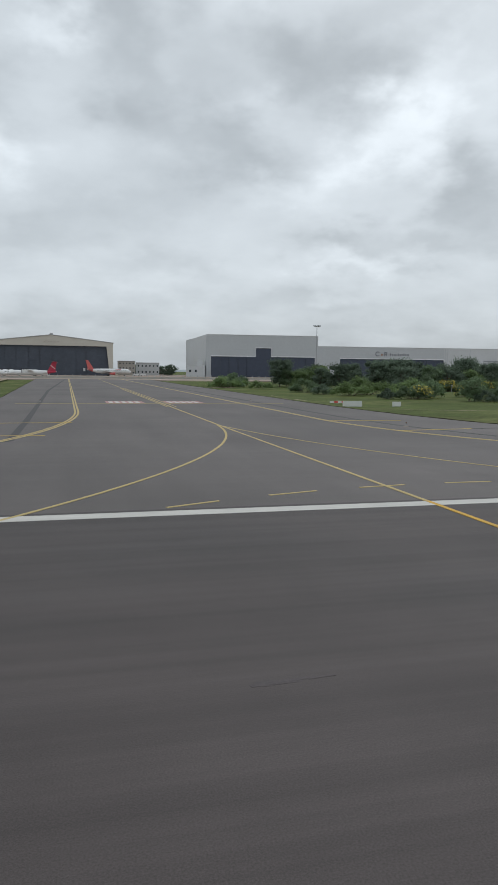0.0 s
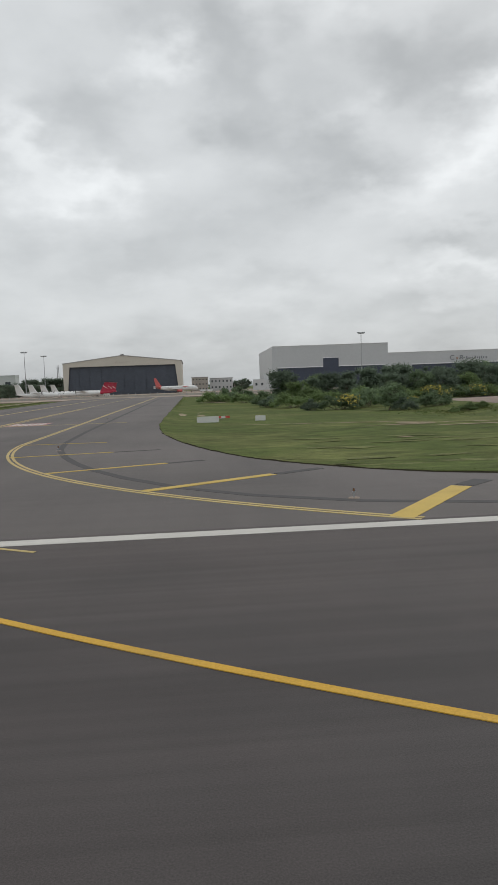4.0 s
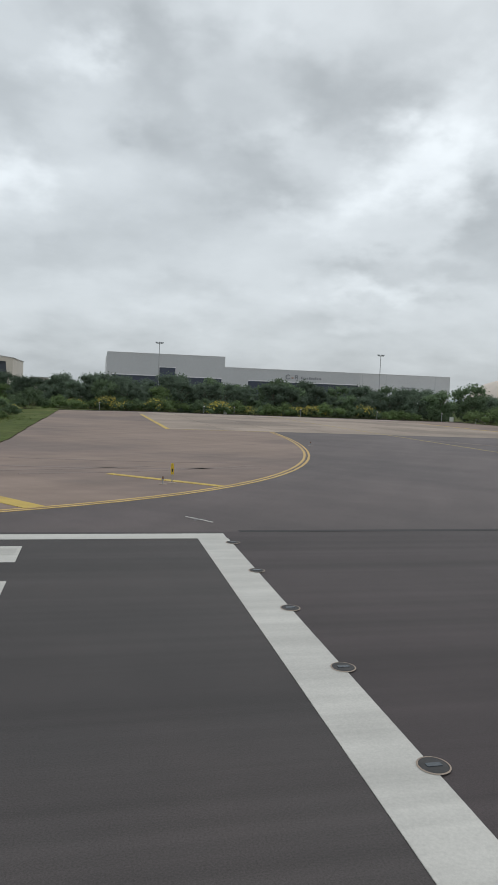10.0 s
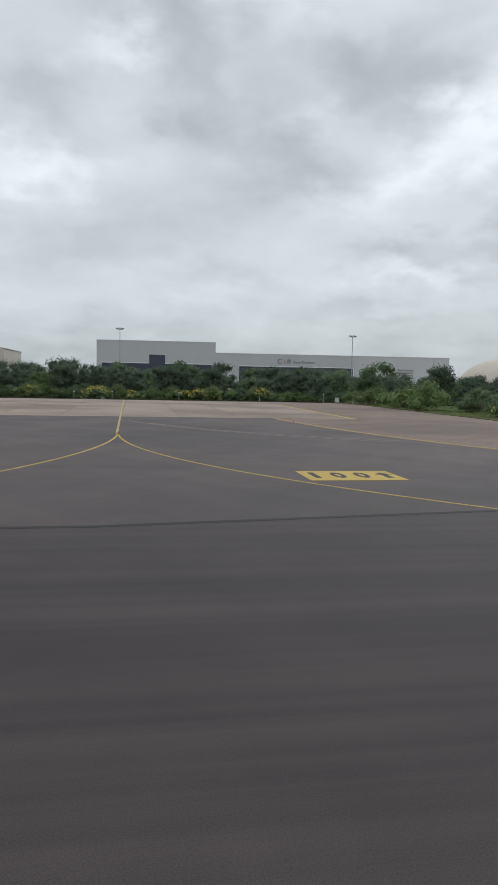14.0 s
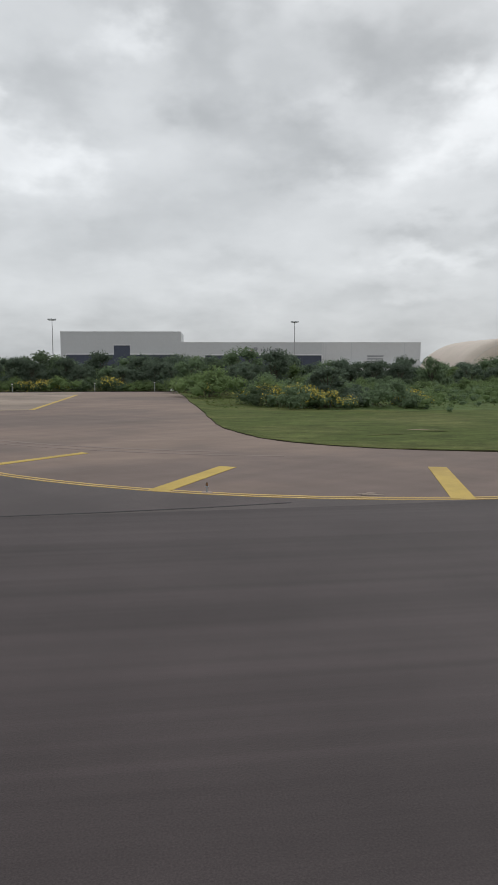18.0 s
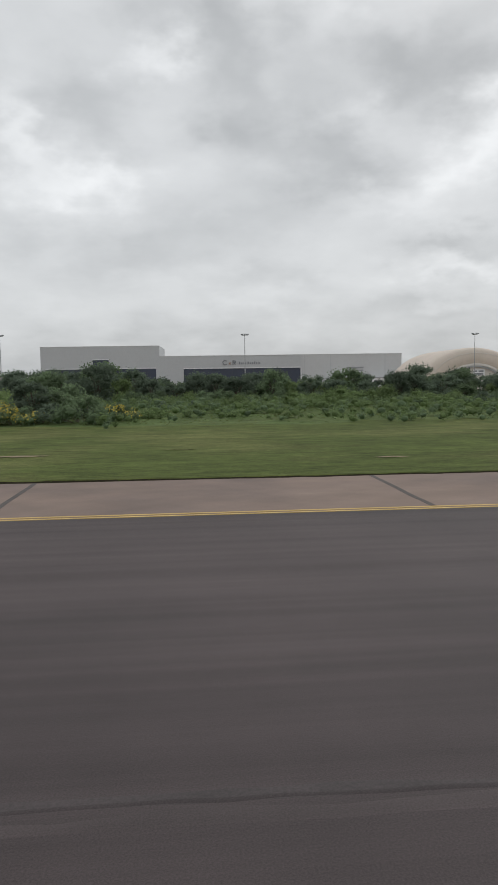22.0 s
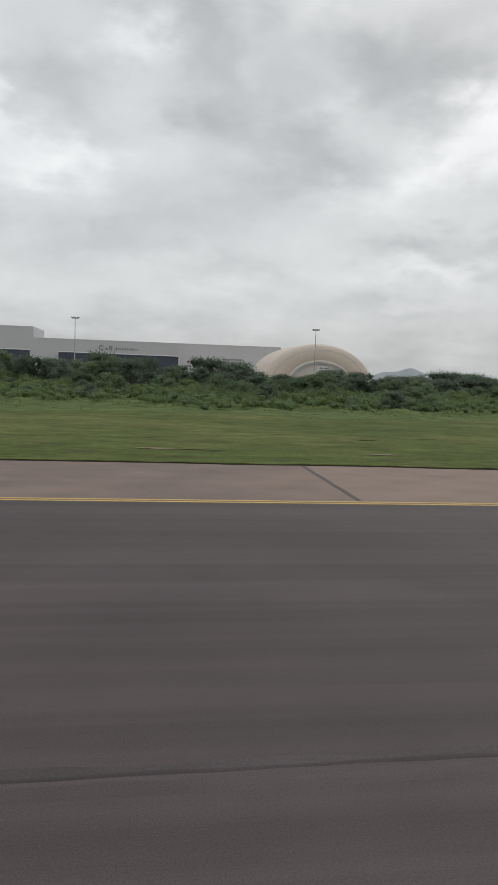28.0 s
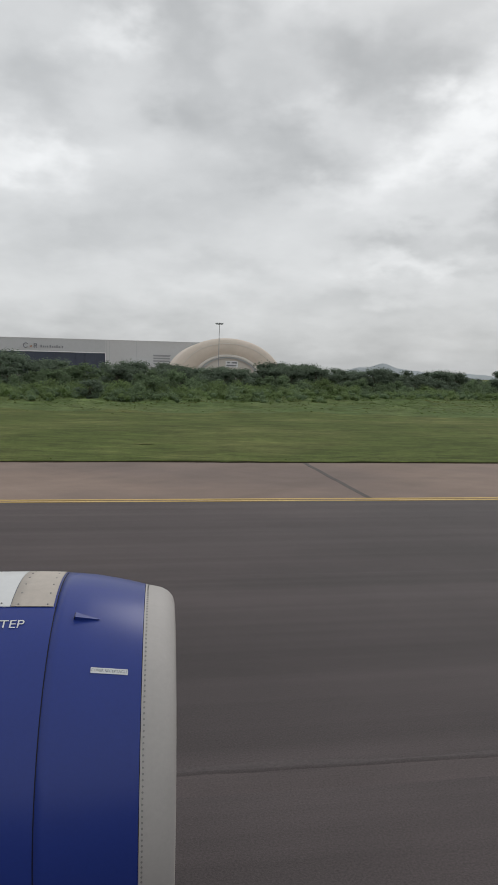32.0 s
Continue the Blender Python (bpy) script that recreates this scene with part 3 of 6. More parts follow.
for i, x in enumerate(JOINTS):
    w = 1.1 if i == 0 else (0.45 if i in (4, 5) else 0.22)
    rng = random.Random(i)
    pts = [(x + rng.uniform(-0.025, 0.025), DBL_Y + 0.35 + (grass_y(x) - DBL_Y - 0.35) * k / 8) for k in range(9)]
    part("tar_joint", ribbon(pts, w, 0.004), M_TARSTRIP if i == 0 else M_JOINT, shoulder)
for pts, w in (([(86.6, 38.3), (87.0, 34), (87.1, 29.9), (87.1, 24.5), (87.3, 22.2)], 0.42), ([(74.3, 30), (74.0, 26.5), (74.3, 24), (74.2, 21.2)], 0.03), ([(-40, 27), (-20, 25), (-8, 30), (1.6, 44), (1.5, 60), (0, 150), (1, 320)], 0.55),
               ([(58, 21.6), (49, 24.6), (45, 27.2), (42.2, 30), (39.2, 34.4), (37.0, 38.6), (35.4, 42.6), (34, 46.9), (32.6, 52.6), (31.7, 60.5), (31.3, 74), (31, 114), (30.3, 231), (30, 320)], 0.5)):
    part("tar_joint", ribbon(pts, w, 0.005), M_TARSTRIP if w > 0.3 and pts[0][0] > 60 else M_JOINT if w < 0.1 else M_TAR, shoulder)
part("dark_patch", slab([(63.4, 21.05), (69.6, 21.05), (69.6, 22.0), (63.4, 21.95)], z=0.003, thick=0.005), M_TARSTRIP, shoulder)
# seam between runway asphalt and the exit
part("tar_joint", ribbon([(104, 20.95), (120, 21.1), (137, 21.2), (153, 23.2), (169, 23.7), (173.5, 23.8)], 0.28, 0.005), M_CRACK, shoulder)
part("tar_joint", ribbon([(173.5, 23.8), (177, 24.0), (180.5, 24.35), (183.5, 24.8)], 0.12, 0.0046), M_CRACK, shoulder)
# joints between the paving lanes: a dark film on one side of the joint and a paler lane edge on the other
def lane_film(name, x0, x1, y, reach, mat, seed, z):
    """A thin film beside a joint: one edge follows the joint, the other is ragged and fades out in places."""
    rng = random.Random(seed)
    bm = bmesh.new()
    rows = []
    for k in range(int((x1 - x0) / 0.6)):
        x = x0 + 0.6 * k
        w = reach * max(0.06, 0.75 + 0.9 * noise.noise((x * 0.11, seed, 0)) + 0.5 * noise.noise((x * 0.6, seed, 4)) + 0.12 * rng.uniform(-1, 1))
        yj = y + 0.06 * math.sin(x * 0.35) + 0.02 * rng.uniform(-1, 1)
        rows.append([bm.verts.new((x, yj + d, h)) for d, h in ((-0.03, -0.004), (0.0, z), (w, z), (w + 0.05, -0.004))])
    for p, q in zip(rows, rows[1:]):
        for k in range(3):      # both edges run down into the asphalt
            bm.faces.new((p[k], q[k], q[k + 1], p[k + 1]))
    part(name, bm, mat, shoulder, smooth=True)


lane_film("lane_joint", 205, 420, 8.1, 0.07, M_LANE2, 3, 0.0045)
lane_film("lane_joint", 205, 420, 8.1, 0.26, M_LANE, 4, 0.0015)
lane_film("lane_edge", 205, 420, 7.72, 0.34, M_LANEPALE, 5, 0.0008)
lane_film("lane_joint", 330, 420, 15.6, 0.07, M_LANE, 6, 0.0015)

apron = thing("apron", "pale concrete apron slabs at the end of the cross taxiway", "apron", kind="structure")
for i in range(8):
    for j in range(8):
        x0, y0 = 108 + i * 57.2 / 8, 82.5 + j * 64.5 / 8
        part("slab", slab([(x0 + 0.03, y0 + 0.03), (x0 + 7.12, y0 + 0.03), (x0 + 7.12, y0 + 8.03), (x0 + 0.03, y0 + 8.03)], z=-0.002, thick=0.5), M_APRON, apron)
part("bed", slab([(107.9, 82), (165.3, 82), (165.3, 147.1), (107.9, 147.1)], z=-0.012, thick=0.5), M_TAR, apron)

part("kerb", ribbon([(92.4, 140.2), (100, 143.8), (108, 147.3), (136, 147.4), (165.3, 147.3), (184.0, 146.2)], 0.35, 0.10, 0.25), M_JOINT, apron, "low dark kerb along the grass")

# ---- painted markings ----
marks = thing("markings", "worn yellow and white painted runway and taxiway lines", "markings", kind="structure")


def line(name, ctrl, width, mat, shift=0.0, z=0.012, n=28):
    return part(name, ribbon(bezier(ctrl, n), width, z, shift=shift), mat, marks)


def double(ctrl, gap=0.32, width=0.19, mat=M_YELLOW_THIN):
    for s in (-gap / 2, gap / 2):
        line("edge_line", ctrl, width, mat, s)


part("side_stripe", ribbon([(-700, 20.2), (RWY_END, 20.2)], 0.72), M_WHITE, marks)
part("threshold_bar", ribbon([(102.95, 19.83), (102.95, -20.5)], 0.95), M_WHITE, marks)
key = mesh_of("threshold_stripe", ribbon([(67.37, 0), (97.4, 0)], 1.8), M_WHITE)
worn = mesh_of("worn_band", ribbon([(67.5, 0), (97.3, 0)], 0.75, 0.0145), M_WHITE2)
for i in range(6):
    stripe = shared("threshold_stripe", key, marks, pose(0, 18.03 - 3.6 * i, 0))
    shared("worn_band", worn, stripe, pose(0, (0.25, -0.1, 0.15, 0.2, -0.15, 0.1)[i], 0))
for i in range(6):
    shared("threshold_stripe", key, marks, pose(0, -5.0 - 3.6 * i, 0))
# first junction
line("centre_line", [(15.9, 330), (17.1, 56)], 0.22, M_YELLOW_THIN, z=0.017)
line("centre_line", [(17.1, 56), (17.317, 37.6), (17.58, 20.6)], 0.18, M_YELLOW_THIN, z=0.017)
line("centre_line", [(17.58, 20.6), (17.946, -3.06), (18.4, -24)], 0.185, M_AMBER, z=0.017)
for s in (-0.55, 0.55):
    line("centre_line", [(16.6, 170), (17.1, 84)], 0.16, M_YELLOW_THIN, s)
line("lead_line", [(17.0, 55), (15.9, 35), (2, 18.3)], 0.16, M_YELLOW_THIN, z=0.0145)
line("lead_line", [(2, 18.3), (-9, 8), (-30, 2)], 0.20, M_AMBER, z=0.0145)
line("lead_line", [(17.0, 55), (20.5, 32.5), (31, 20.0)], 0.15, M_YELLOW_THIN, z=0.0158)
line("lead_line", [(31, 20.0), (36.5, 13.8), (48.7, 6.5)], 0.20, M_AMBER, z=0.017)
for ctrl in ([(26.6, 330), (28.2, 60)], [(28.2, 60), (29.3, 35.5), (50, 20.85)], [(2.4, 330), (5.7, 74)], [(5.7, 74), (5.8, 36), (-16, 20.85)]):
    double(ctrl)
dash = mesh_of("holding_dash", ribbon([(-1.05, 0), (1.05, 0)], 0.15), M_YELLOW_THIN)
for i in range(0, 8):
    # the dashes follow a shallow arc across the mouth of the junction
    x = 9.45 + 3.97 * i
    shared("holding_dash", dash, marks, pose(x, 24.15 - 0.0185 * (x - 21.3) ** 2, 0, 0, 0, -math.degrees(math.atan(0.037 * (x - 21.3)))))
for a, b, w in (((29.9, 48.1), (37.0, 49.2), 0.28), ((28.0, 59.1), (35.4, 58.7), 0.2), ((34.6, 37.8), (41.1, 40.4), 0.4), ((-0.5, 58.7), (5.3, 58.9), 0.2), ((-2, 47.5), (3.6, 47.1), 0.25),
                ((40.5, 29.6), (46.6, 33.3), 0.6), ((49.4, 21.2), (53.7, 26.9), 0.85), ((-8, 31), (-2, 35), 0.6),
                ((97.2, 25.5), (92.8, 31.0), 0.85), ((105.4, 31.8), (100.1, 36.25), 0.5), ((86.9, 21.2), (84.2, 27.6), 0.8),
                ((170.2, 34.8), (175.2, 40.3), 0.6), ((179.0, 27.7), (182.3, 33.8), 0.85), ((189.6, 24.6), (191.9, 32.3), 0.85),
                ((108.0, 82.2), (108.0, 129.9), 0.55), ((165.3, 82.8), (165.3, 130.5), 0.55)):
    line("chevron", [a, b], w, M_YELLOW, z=0.0145)
for a, b, w in (((41.2, 40.45), (43.3, 41.3), 0.4), ((46.8, 33.4), (49.3, 34.9), 0.6), ((53.9, 27.1), (55.3, 28.4), 0.85), ((37.1, 49.2), (40.3, 49.7), 0.28)):
    part("blacked_out_mark", ribbon([a, b], w, 0.010), M_TAR, marks)
# second junction
for ctrl in ([(86.5, 20.9), (104, 26.5), (117, 34), (120.8, 82)], [(155, 82), (157.5, 52), (168, 24.8), (192, DBL_Y)], [(192, DBL_Y), (900, DBL_Y)]):
    double(ctrl, 0.34, 0.17, M_EDGELINE)
line("boundary_line", [(108, 82.1), (120.8, 82.1)], 0.2, M_YELLOW_THIN)
line("boundary_line", [(155, 82.9), (165.3, 82.9)], 0.2, M_YELLOW_THIN)
line("lead_line", [(103, 0.3), (121, 15.2), (137.2, 31), (136.9, 58)], 0.16, M_YELLOW)
line("lead_line", [(136.9, 58), (137.2, 33), (152.6, 20.5), (172.25, 5.3)], 0.14, M_YELLOW)
line("lead_line", [(172.25, 5.3), (185, -4), (205, -8)], 0.14, M_AMBER)
line("centre_line", [(136.8, 57), (136.0, 147)], 0.2, M_YELLOW_THIN)


def direction_marking(x0, x1, y0, y1, glyphs):
    """A yellow panel on the ground with a black arrow and numbers."""
    panel = part("direction_panel", box(x0, x1, y0, y1, 0.004, 0.012), M_YELLOW, marks, "yellow ground panel with black figures")
    step = (x1 - x0) / len(glyphs)
    for i, g in enumerate(glyphs):
        cx, cy = x0 + step * (i + 0.5), (y0 + y1) / 2
        if g == "^":
            bm = bmesh.new()
            box(cx - 0.16, cx + 0.16, cy - 0.85, cy + 0.35, 0.0125, 0.016, bm)
            tri = [bm.verts.new((cx + dx, cy + dy, 0.016)) for dx, dy in ((-0.45, 0.25), (0.45, 0.25), (0, 0.95))]
            bm.faces.new(tri)
            part("arrow", bm, M_BLACKPAINT, panel)
        elif g != " ":
            bm = lettering(g, 1.0, 0.002, 0.07 if g == "1" else 0.04)
            part("figure", moved(bm, pose(cx, cy, 0.016) @ Matrix.Diagonal((1.25, 2.3, 1, 1))), M_BLACKPAINT, panel)


direction_marking(124.95, 129.7, 29.7, 32.65, ["^", "1", "0", "0"])
direction_marking(146.2, 150.95, 30.5, 33.8, ["1", "0", "0", "^"])
for x0, x1 in ((9.6, 14.8), (17.8, 23.0)):
    panel = part("holding_panel", box(x0, x1, 93, 99.5, 0.004, 0.012), M_REDPAINT, marks, "faded red ground panel with white bars")
    for k in range(5):
        part("bar", box(x0 + 0.4 + k * 0.9, x0 + 0.95 + k * 0.9, 94, 98.5, 0.0125, 0.016), M_WHITE, panel)
line("boundary_line", [(-2, 92.4), (34, 92.4)], 0.25, M_YELLOW_THIN)
for x, y, r in ((103.45, 19.2, 0.19), (103.42, 15.9, 0.19), (103.42, 12.8, 0.19), (103.42, 9.6, 0.19), (103.45, 6.5, 0.19)):
    bm = bmesh.new()
    rings = [[(x + q * math.cos(a), y + q * math.sin(a), h) for a in (2 * math.pi * i / 20 for i in range(20))] for q, h in ((r, 0.004), (r, 0.02), (r * 0.75, 0.026))]
    bm2 = loft([[(x + q * math.cos(a), y + q * math.sin(a), h) for a in (2 * math.pi * i / 20 for i in range(20))] for q, h in ((r * 1.02, 0.013), (r * 1.14, 0.018), (r * 1.02, 0.022))], caps=False)
    light = part("inset_light", loft(rings, bm), M_TAR, marks, "flush round inset runway light")
    part("rim", bm2, M_APRON, light)
    part("lens", box(x - 0.1, x + 0.1, y - 0.04, y + 0.04, 0.024, 0.034), M_GLASSDARK, light)
def scuff(x, y, rx, ry, seed, mat):
    """A scraped patch with torn, hooked outlines: a few overlapping flakes."""
    rng = random.Random(seed)
    for k in range(11):
        cx, cy = x + rx * rng.uniform(-0.7, 0.7), y + ry * rng.uniform(-0.7, 0.7)
        fx, fy = rx * rng.uniform(0.25, 0.55), ry * rng.uniform(0.2, 0.5)
        part("scuffed_patch", slab([(cx + fx * rng.uniform(0.5, 1.15) * math.cos(a), cy + fy * rng.uniform(0.5, 1.15) * math.sin(a)) for a in (2 * math.pi * i / 13 for i in range(13))], z=0.008 + 0.0006 * k, thick=0.005), mat, marks)


scuff(103.0, 23.0, 0.25, 0.2, 1, M_SCUFF)
scuff(122.62, 7.62, 0.40, 0.42, 2, M_SCUFF)
scuff(123.35, 7.4, 0.35, 0.3, 3, M_LANE)
scuff(186.6, 26.0, 0.5, 0.35, 6, M_APRON)
scuff(260.8, 11.3, 0.26, 0.22, 4, M_WHITE2)
scuff(261.3, 8.2, 0.3, 0.22, 5, M_WHITE2)
# dark band of tar along the seam, rubber smears and tyre marks
def strip(name, points, w0, w1, mat, seed, z):
    """A dark band with ragged edges; w0 and w1 are its reach to both sides."""
    rng = random.Random(seed)
    bm = bmesh.new()
    rows = [(bm.verts.new((x - w0 * (1 + 0.10 * math.sin(0.9 * y + seed) + 0.06 * rng.uniform(-1, 1)), y, z)), bm.verts.new((x + w1 + 0.03 * rng.uniform(-1, 1), y, z))) for x, y in points]
    for a, b in zip(rows, rows[1:]):
        bm.faces.new((a[0], b[0], b[1], a[1]))
    return part(name, bm, mat, marks)


SEAM_PTS = [(202.2 + 0.05 * math.sin(k) - 0.058 * (24.2 - y), y) for k, y in enumerate(24.2 - 0.5 * i for i in range(80))]
for i, (w, film) in enumerate(zip((1.05, 0.85, 0.68, 0.52, 0.38), TAR_FILM)):
    strip("seam_band", SEAM_PTS, w, 0.05 - 0.008 * i, film, 3 + i, 0.003 + 0.0022 * i)
for x0, x1, y, n in ((8.0, 9.4, 8.05, 9), (202.6, 203.9, 10.6, 9)):
    rng = random.Random(int(x0))
    for k in range(n):      # torn flecks of rubber in one line
        xa = rng.uniform(x0, x1 - 0.4)
        xb, ya = xa + rng.uniform(0.2, 0.6), y + 0.1 * (xa - x0) + rng.uniform(-0.06, 0.06)
        part("rubber_smear", ribbon([(xa, ya), ((xa + xb) / 2, ya + 0.03), (xb, ya + 0.04)], rng.uniform(0.05, 0.09), 0.0015 + 0.0004 * k, 0.01), M_LANE, marks)
for k, (c, a0, a1, r) in enumerate((((86, 70), 250, 300, 34), ((88, 72), 252, 305, 37), ((100, 75), 245, 285, 36), ((104, 88), 240, 275, 45), ((196, 76), 205, 255, 40), ((194, 74), 205, 258, 36), ((180, 90), 200, 240, 45), ((176, 88), 205, 245, 40))):
    pts = [(c[0] + r * math.cos(radians(a0 + (a1 - a0) * i / 16)), c[1] + r * math.sin(radians(a0 + (a1 - a0) * i / 16))) for i in range(17)]
    pts = [p for p in pts if p[0] > 93.5 and (p[0] < 183 or p[1] < 38)]
    if len(pts) > 3:
        part("tyre_mark", ribbon(pts, 0.30 + 0.08 * (k % 3), 0.005), M_TYREMARK, marks)
part("painted_tick", ribbon([(102.6, 23.6), (103.4, 22.5)], 0.07), M_WHITE, marks)
# dirt tracks and bare soil on the grass
soil = thing("bare_soil", "bare sandy tracks and patches in the grass", "soil", kind="structure")


def soil_patch(x, y, rx, ry, seed, turn=0.0, mat=None):
    rng = random.Random(seed)
    ring = []
    for i in range(22):
        a = 2 * math.pi * i / 22
        r = rng.uniform(0.45, 1.1)
        px, py = r * rx * math.cos(a), r * ry * math.sin(a)
        ring.append((x + px * math.cos(turn) - py * math.sin(turn), y + px * math.sin(turn) + py * math.cos(turn)))
    bm = bmesh.new()
    c = bm.verts.new((x, y, ground_z(x, y) + 0.08))
    vs = [bm.verts.new((p[0], p[1], ground_z(*p) + 0.035)) for p in ring]
    for i in range(22):
        bm.faces.new((c, vs[i], vs[(i + 1) % 22]))
    part("soil_patch" if mat is None else "dry_patch", bm, mat or M_SAND, soil)


for i, (x, y, rx, ry) in enumerate(((210.2, 45.7, 2.0, 0.5), (206.5, 45.9, 2.5, 0.35), (199, 52, 1.5, 0.3), (49.7, 205, 5, 6), (41.2, 117, 1.2, 5), (44, 116, 1.0, 4), (84, 41.5, 1.2, 0.3), (61, 58, 1.0, 0.4),
                                    (73.3, 71.2, 7, 0.8), (85, 67, 5, 0.6), (66, 74.5, 4, 0.7), (288, 41, 1.6, 0.25), (301.5, 40.2, 1.4, 0.3), (313, 37.5, 1.3, 0.2), (397, 112, 12, 3), (430, 118, 14, 4), (233, 41, 1.5, 0.3), (257, 60, 2.4, 0.5))):
    soil_patch(x, y, rx, ry, i)
rng_dry = random.Random(31)
for k in range(34):         # pale, dry parts of the island's grass
    x = rng_dry.uniform(46, 86)
    soil_patch(x, rng_dry.uniform(34 if x > 50 else 42, 62), rng_dry.uniform(1.0, 3.6), rng_dry.uniform(0.25, 0.8), 100 + k, rng_dry.uniform(-0.2, 0.2), M_DRYGRASS)
for k in range(12):         # and a few along the far field
    soil_patch(rng_dry.uniform(195, 330), rng_dry.uniform(40, 62), rng_dry.uniform(0.8, 2.2), rng_dry.uniform(0.15, 0.4), 150 + k, rng_dry.uniform(-0.2, 0.2), M_DRYGRASS)


def soil_path(points, w0, w1, seed):
    """A trodden path whose edges wander, lying on the grass."""
    rng = random.Random(seed)
    bm = bmesh.new()
    rows = []
    for p, q in zip(points, points[1:]):
        for k in range(12):
            x, y = p[0] + (q[0] - p[0]) * k / 12, p[1] + (q[1] - p[1]) * k / 12
            w = rng.uniform(w0, w1) / 2
            rows.append([bm.verts.new((x, y + o, ground_z(x, y + o) + 0.06)) for o in (-w, w)])
    for a, b in zip(rows, rows[1:]):
        bm.faces.new((a[0], b[0], b[1], a[1]))
    part("soil_track", bm, M_SAND, soil)


soil_path([(48.8, 84.7), (58, 82.4), (66.4, 79.8), (70, 76.2), (74.3, 75.2), (81.6, 73.9), (89.5, 73.2)], 0.15, 0.9, 3)
soil_path([(44.2, 116), (43.6, 124), (45.5, 140)], 0.6, 1.8, 4)
soil_path([(66, 76.6), (70.5, 75.4)], 0.8, 2.2, 5)
part("soil_track", ribbon([(-13, 108), (-15, 130), (-18, 170), (-21, 236), (-24, 320)], 2.2, -0.0), M_SAND, soil)

# ---- airfield signs and lights ----
def box_sign(place, size, faces, label, legs=True):
    """A lit box sign: faces are (side, material, writing)."""
    x, y = place
    dx, dy, dz = size
    th = thing("airfield_sign", label, "sign", (x, y, ground_z(x, y)))
    part("plinth", box(-dx * 0.9, dx * 0.9, -dy * 0.65, dy * 0.65, -0.05, 0.05), M_APRON, th)
    for sy in (-1, 1):
        part("leg", tube((0, sy * dy * 0.35, 0.04), (0, sy * dy * 0.35, 0.18), 0.04), M_STEEL, th)
    part("housing", box(-dx / 2, dx / 2, -dy / 2, dy / 2, 0.16, 0.16 + dz, bevel=0.02), M_SIGNWHITE, th)
    for side, mat, text in faces:
        fx = side * (dx / 2 + 0.006)
        face = part("face", box(min(fx, fx - side * 0.008), max(fx, fx - side * 0.008), -dy / 2 + 0.05, dy / 2 - 0.05, 0.21, 0.11 + dz), mat, th)
        if text:
            bm = lettering(text, dz * 0.62, 0.003)
            m = pose(fx + side * 0.004, 0, 0.16 + dz / 2, 90, 0, 90 if side > 0 else -90)
            part("lettering", moved(bm, m), M_BLACK, face)
    return th


box_sign((68.75, 39.1), (0.34, 1.0, 0.72), [(-1, M_SIGNYELLOW, "\u2190A")], "white box sign with black letter on yellow, on grass")
box_sign((248.3, 43.3), (0.34, 1.1, 0.75), [(1, M_SIGNYELLOW, "")], "white box sign with a yellow face, seen from behind, on grass")
box_sign((276.0, 43.4), (0.34, 1.25, 0.75), [(-1, M_SIGNORANGE, "A1\u2192")], "white box sign with black letters on amber, on grass")


def board(x, y, w, h, label):
    th = thing("marker_board", label, "board", (x, y, ground_z(x, y)))
    part("panel", box(-w / 2, w / 2, -0.06, 0.06, 0.06, h, bevel=0.01), M_SIGNWHITE, th)
    for s in (-0.35, 0.35):
        part("leg", box(w * s - 0.05, w * s + 0.05, 0.0, 0.16, -0.05, h * 0.7), M_STEEL, th)


board(44.8, 93.2, 3.0, 0.88, "long blank white marker board on grass")
board(52.0, 93.5, 1.4, 0.75, "short blank white marker board on grass")
barrier = thing("barrier_board", "red and white striped low barrier board on grass", "barrier", (47.1, 105, ground_z(47.1, 105)))
for i in range(4):
    part("stripe", box(-1.3 + 0.65 * i, -0.65 + 0.65 * i, -0.15, 0.15, 0.05, 0.36), M_REDSIGN if i % 2 else M_SIGNWHITE, barrier)
part("foot", box(-0.5, 0.4, -0.25, 0.25, -0.03, 0.05), M_STEEL, barrier)


def edge_light_master():
    th = thing("edge_light", "small elevated taxiway edge light on a round base", "airfield light", group="edge lights")
    part("base", tube((0, 0, 0.0), (0, 0, 0.03), 0.24, 0.20, 12), M_APRON, th)
    part("stem", tube((0, 0, 0.03), (0, 0, 0.24), 0.028, 0.024, 8), M_LAMPGREY, th)
    part("collar", tube((0, 0, 0.22), (0, 0, 0.26), 0.07, 0.07, 10), M_LAMPGREY, th)
    part("lens", tube((0, 0, 0.26), (0, 0, 0.38), 0.055, 0.035, 10), M_LENS, th)
    return th


LIGHTS = [(48.8, 25.3), (79.9, 24.0), (102.6, 32.3), (170.3, 35.3), (180.8, 27.1), (244.8, 28.5), (312.0, 28.5), (378, 28.5), (0.9, 96.7), (30.8, 98.4), (32.6, 52), (118.9, 60), (154.5, 70)]
master = edge_light_master()
master.matrix_basis = pose(*LIGHTS[0], 0)
for p in LIGHTS[1:]:
    copy_thing(master, pose(*p, 0))

